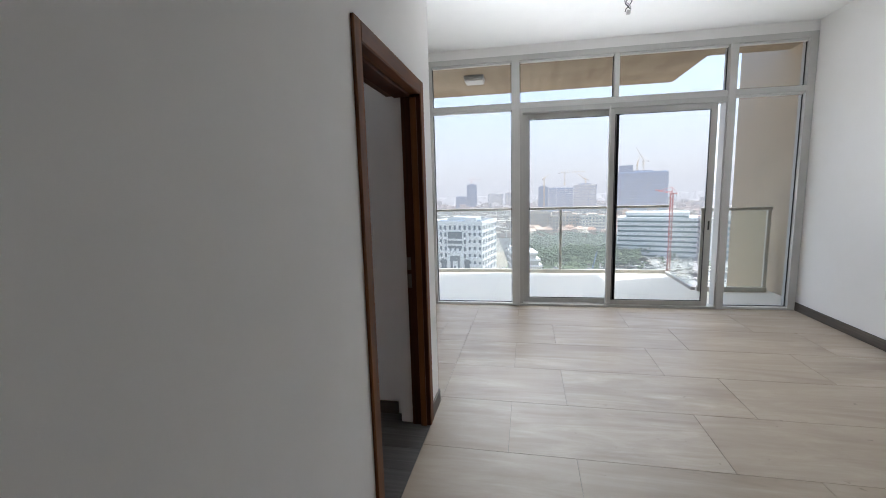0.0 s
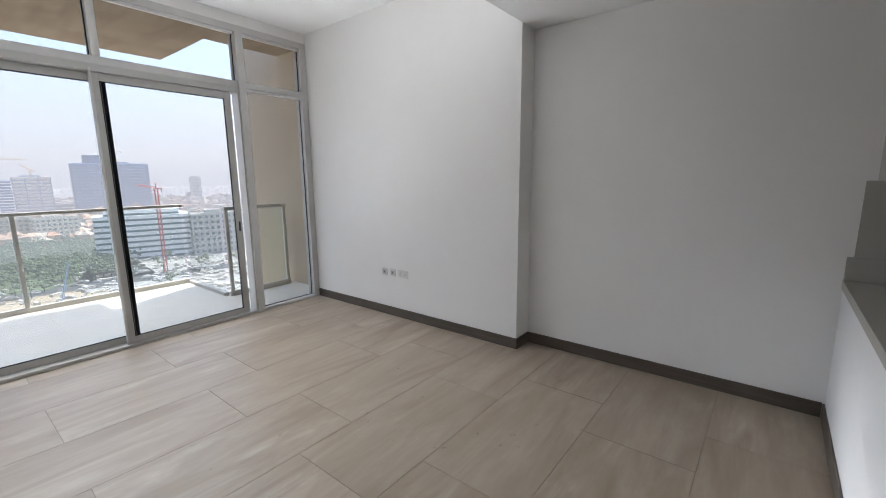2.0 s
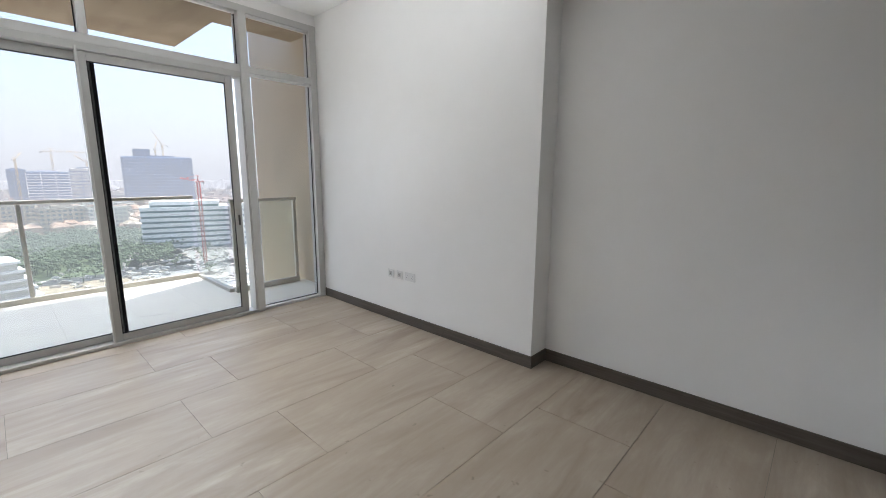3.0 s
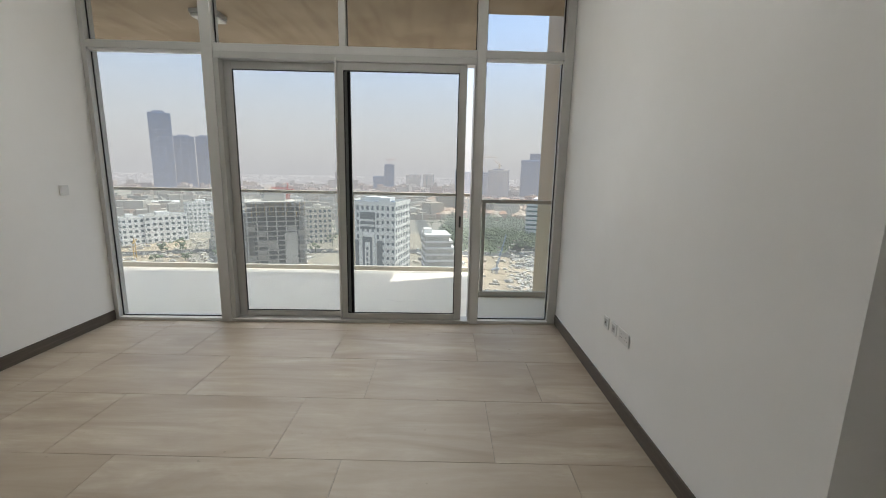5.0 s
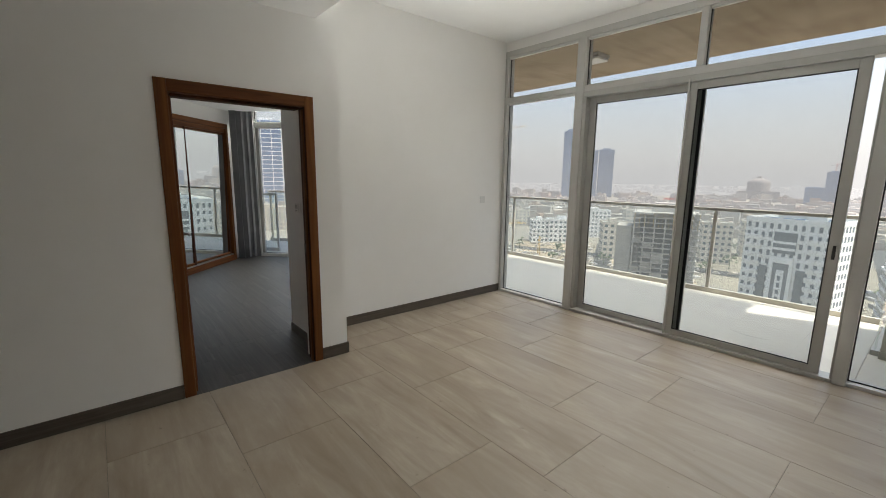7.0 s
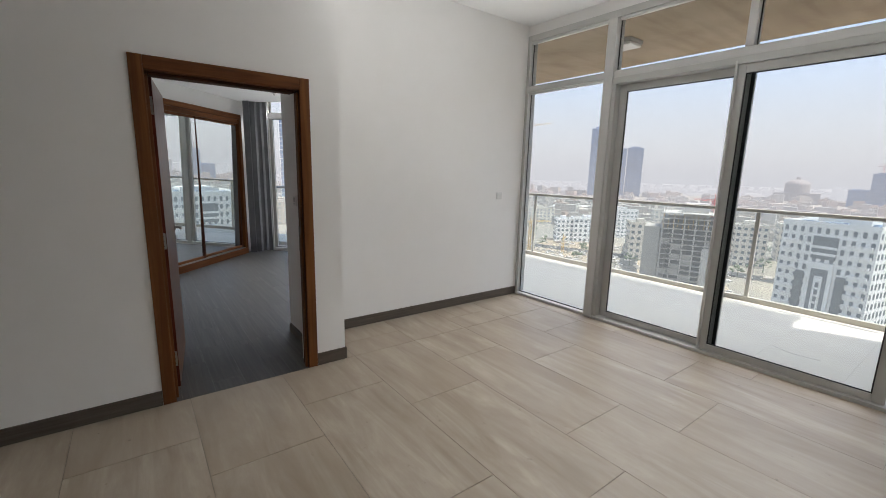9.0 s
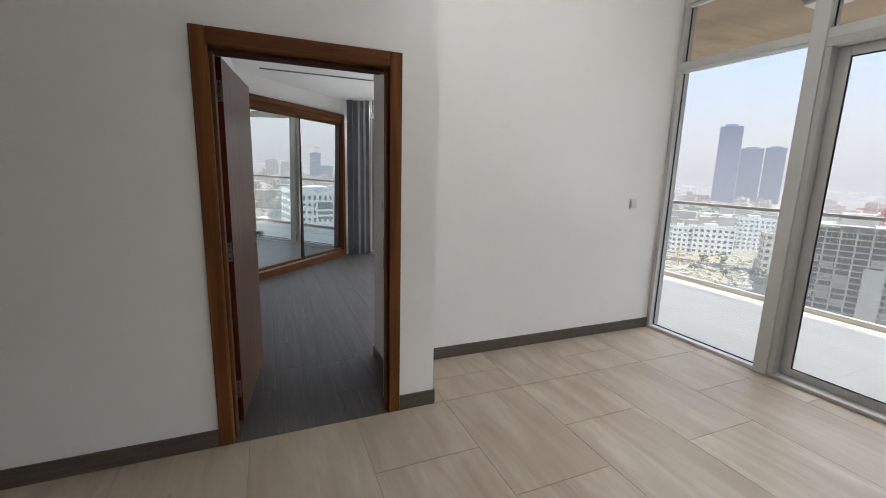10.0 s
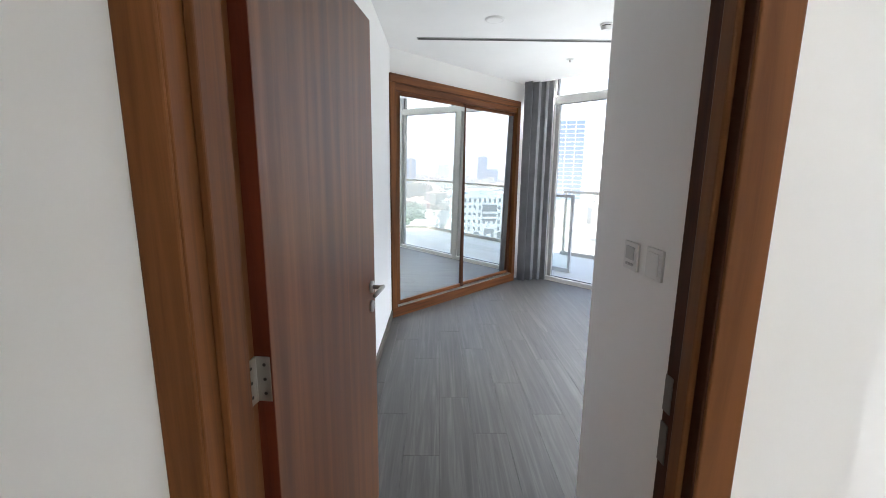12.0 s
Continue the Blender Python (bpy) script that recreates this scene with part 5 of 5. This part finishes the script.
for _ in range(4200):
    dist = 560 + 3000 * rnd.random() ** 1.5
    b = rnd.uniform(-100, 62)
    if -1 < b < 12 and dist < 640:
        continue
    q = spot(b, dist)
    w, d = rnd.uniform(10, 34), rnd.uniform(9, 22)
    h = rnd.uniform(6, 15) if rnd.random() < 0.9 else rnd.uniform(14, 24)
    a = radians(rnd.choice((10, 12, 40)))
    add_box(q.x, q.y, w, d, GZ, GZ + h, a)
    if rnd.random() < 0.6:
        add_box(q.x + rnd.uniform(-3, 3), q.y, w * 0.35, d * 0.4, GZ + h, GZ + h + 3, a)
    if dist < 1300:
        for f in range(int(h // 4)):
            add_box(q.x, q.y, w * 0.96, d * 1.015, GZ + 4 * f + 1.4, GZ + 4 * f + 2.9, a)
me = bpy.data.meshes.new("far_roofs")
me.from_pydata(verts, [], faces)
me.materials.append(island_paint("far_city_paint", [(0.20, 0.20, 0.20), (0.45, 0.38, 0.30), (0.55, 0.51, 0.45), (0.40, 0.25, 0.17), (0.48, 0.41, 0.33), (0.30, 0.26, 0.22), (0.58, 0.55, 0.50)]))
tagged(new("far_roofs", me), "hazy carpet of low city buildings", "buildings", kind="stuff")

# villas with low tiled roofs beyond the park
verts, faces = [], []
rnd = random.Random(14)
for _ in range(520):
    q = spot(rnd.uniform(-2, 19), rnd.uniform(560, 1000))
    w, d, h, a = rnd.uniform(10, 20), rnd.uniform(9, 14), rnd.uniform(6, 11), radians(rnd.choice((10, 100, 55)))
    add_box(q.x, q.y, w * 0.94, d * 0.94, GZ, GZ + h, a)
    n = len(verts)
    ca, sa = math.cos(a), math.sin(a)
    for x, y, z in ((-w, -d, 0), (w, -d, 0), (w, d, 0), (-w, d, 0), (-w * 0.5, 0, 3.2), (w * 0.5, 0, 3.2)):
        verts.append((q.x + (x * ca - y * sa) / 2, q.y + (x * sa + y * ca) / 2, GZ + h + 0.05 + z))
    faces += [[n, n + 1, n + 5, n + 4], [n + 1, n + 2, n + 5], [n + 2, n + 3, n + 4, n + 5], [n + 3, n, n + 4], [n + 3, n + 2, n + 1, n]]
me = bpy.data.meshes.new("villas")
me.from_pydata(verts, [], faces)
me.materials.append(island_paint("villa_paint", [(0.40, 0.19, 0.11), (0.60, 0.52, 0.42), (0.45, 0.23, 0.14), (0.66, 0.58, 0.47), (0.38, 0.20, 0.13)]))
tagged(new("villas", me), "sand-coloured villas with terracotta roofs beyond the park", "houses", kind="stuff")

# parked vehicles, cabins and site clutter, far below
verts, faces = [], []
for _ in range(760):
    k = rnd.random()
    if k < 0.45:
        q = spot(rnd.uniform(9, 25), rnd.uniform(225, 420))
    elif k < 0.62:
        q = spot(rnd.uniform(-3, 12), rnd.uniform(196, 340))
    elif k < 0.82:
        q = spot(rnd.uniform(-42, -30), rnd.uniform(300, 420))
    else:
        q = spot(rnd.uniform(-30, 26), rnd.uniform(250, 360))
    a = rnd.uniform(0, 3.14)
    if rnd.random() < 0.6:
        add_box(q.x, q.y, 4.4, 1.8, GZ + 0.4, GZ + 1.1, a)
        add_box(q.x, q.y, 2.4, 1.6, GZ + 1.1, GZ + 1.7, a)
    else:
        add_box(q.x, q.y, rnd.uniform(2, 8), rnd.uniform(0.8, 2.4), GZ, GZ + rnd.uniform(0.4, 1.8), a)
me = bpy.data.meshes.new("site_clutter")
me.from_pydata(verts, [], faces)
me.materials.append(island_paint("vehicle_paint", [(0.62, 0.60, 0.57), (0.50, 0.42, 0.32), (0.70, 0.69, 0.67), (0.22, 0.2, 0.18), (0.52, 0.45, 0.36), (0.66, 0.63, 0.58)], 0.5))
tagged(new("site_clutter", me), "parked cars, cabins and building material", "clutter", kind="stuff")

# park trees: trunks with limbs and ragged crowns of many clumps
rnd = random.Random(21)
verts, faces, tv, tf = [], [], [], []
for _ in range(430):
    if rnd.random() < 0.8:
        q = spot(rnd.uniform(-0.5, 13.5), rnd.uniform(345, 545))
    else:
        q = spot(rnd.uniform(-45, 28), rnd.uniform(300, 560))
    h = rnd.uniform(5, 10)
    n = len(tv)
    for zz, rr in ((0, 0.35), (h * 0.7, 0.15)):
        for k in range(5):
            tv.append((q.x + rr * math.cos(k * 1.257), q.y + rr * math.sin(k * 1.257), GZ + zz))
    for k in range(5):
        tf.append([n + k, n + (k + 1) % 5, n + 5 + (k + 1) % 5, n + 5 + k])
    for _c in range(16):
        cx, cy = q.x + rnd.gauss(0, h * 0.27), q.y + rnd.gauss(0, h * 0.27)
        cz = GZ + h * rnd.uniform(0.45, 1.1)
        s = rnd.uniform(0.6, 1.6)
        n = len(verts)
        for vx, vy, vz in ((1, 0, 0), (-1, 0, 0), (0, 1, 0), (0, -1, 0), (0, 0, 1), (0, 0, -1)):
            r1 = s * rnd.uniform(0.5, 1.4)
            verts.append((cx + vx * r1, cy + vy * r1, cz + vz * r1 * 0.7))
        for f in ((0, 2, 4), (2, 1, 4), (1, 3, 4), (3, 0, 4), (2, 0, 5), (1, 2, 5), (3, 1, 5), (0, 3, 5)):
            faces.append([n + i for i in f])
me = bpy.data.meshes.new("park_trees")
me.from_pydata(verts + tv, [], faces + [[len(verts) + i for i in f] for f in tf])
me.materials.append(island_paint("park_leaves", [(0.085, 0.12, 0.06), (0.12, 0.15, 0.085), (0.105, 0.14, 0.07), (0.145, 0.165, 0.105)], 0.9))
tagged(new("park_trees", me), "green park full of dusty trees", "trees", kind="stuff")
GRASS = plain("park_grass", (0.10, 0.13, 0.055), 0.95, var=0.25, scale=0.05, grain=0.6, bump=0.0)
strip("lawn", [spot(6.3, 340), spot(6.3, 550)], 115, GZ + 0.1, GRASS, "green park lawn")

# ---- floor pieces ----


def clip_rect(x0, x1, y0, y1, outline):
    """Cut a rectangle to a convex plan outline (counter-clockwise)."""
    poly = [Vector(p) for p in ((x0, y0), (x1, y0), (x1, y1), (x0, y1))]
    for a, b in zip(outline, outline[1:] + outline[:1]):
        a, b = Vector(a), Vector(b)
        side = [(b - a).x * (p - a).y - (b - a).y * (p - a).x for p in poly]
        out = []
        for i in range(len(poly)):
            j = (i + 1) % len(poly)
            if side[i] >= 0:
                out.append(poly[i])
            if (side[i] >= 0) != (side[j] >= 0):
                out.append(poly[i].lerp(poly[j], side[i] / (side[i] - side[j])))
        poly = out
        if len(poly) < 3:
            return []
    return poly


def lay(name, parent, outline, xs, y0, width, length, rows_from, rows_to, mat, gap, offsets):
    """Lay pieces in rows along x; each row's joints start at its offset."""
    cache = {}
    for r in range(rows_from, rows_to):
        ya, yb = y0 + r * width + gap / 2, y0 + (r + 1) * width - gap / 2
        off = offsets[r % len(offsets)]
        k0 = math.floor((xs[0] - off) / length) - 1
        k1 = math.ceil((xs[1] - off) / length) + 1
        for k in range(k0, k1):
            xa, xb = off + k * length + gap / 2, off + (k + 1) * length - gap / 2
            poly = clip_rect(xa, xb, ya, yb, outline)
            if len(poly) < 3:
                continue
            mid = Vector(((xa + xb) / 2, (ya + yb) / 2))
            whole = len(poly) == 4 and abs((poly[0] - poly[2]).length - math.hypot(xb - xa, yb - ya)) < 1e-4
            if whole and "whole" in cache:
                me = cache["whole"]
            else:
                me = mesh_of(name, bm_prism([tuple(p - mid) for p in poly], -0.012, 0.0), mat)
                if whole:
                    cache["whole"] = me
            share(name, me, parent, pose(mid.x, mid.y, 0.0))


TILE_Y, TILE_W, TILE_L = 4.41, 0.604, 1.203
main_room = [(X_DOOR + 0.012, Y_BACK), (X_NICHE, Y_BACK), (X_NICHE, 5.93), (X_DOOR + 0.012, 5.80)]
lay("tile", floor, main_room, (X_DOOR, X_NICHE), TILE_Y, TILE_W, TILE_L, -12, 4, TILE, 0.0032, (1.965, 1.578))
recess = [(X_REC, Y_CORNER), (X_DOOR + 0.008, Y_CORNER), (X_DOOR + 0.008, 5.80), (X_REC, 5.785)]
lay("tile", floor, recess, (X_REC, X_DOOR), TILE_Y, TILE_W, TILE_L, -4, 4, TILE, 0.0032, (1.965, 1.578))
bed_room = [(-5.8, 1.75), (X_REC_B, 1.75), (X_REC_B, 5.76), (-3.42, 5.68), (-5.8, 3.46)]
lay("plank", floor_bed, bed_room, (-6, X_REC_B), 1.75, 0.2, 1.2, 0, 22, PLANK, 0.0016, (0.1, 0.5, 0.9, 0.3, 0.7))
hall_in = [(X_REC_B + 0.002, 1.75), (X_DOOR + 0.009, 1.75), (X_DOOR + 0.009, BED_R + 0.02), (X_REC_B + 0.002, BED_R + 0.02)]
lay("plank", floor_bed, hall_in, (X_REC_B, X_DOOR), 1.75, 0.2, 1.2, 0, 7, PLANK, 0.0016, (0.1, 0.5, 0.9, 0.3, 0.7))
bal = [(X_REC, 5.92), (2.86, 6.0), (2.86, 8.18), (X_REC, 8.12)]
lay("tile", bpy.data.objects["balcony_floor"], bal, (-1, 3), 5.9, 0.6, 0.6, 0, 4, BALCONY_TILE, 0.001, (0.0,))
for ob in list(bpy.data.objects["balcony_floor"].children):
    ob.location.z = -0.018
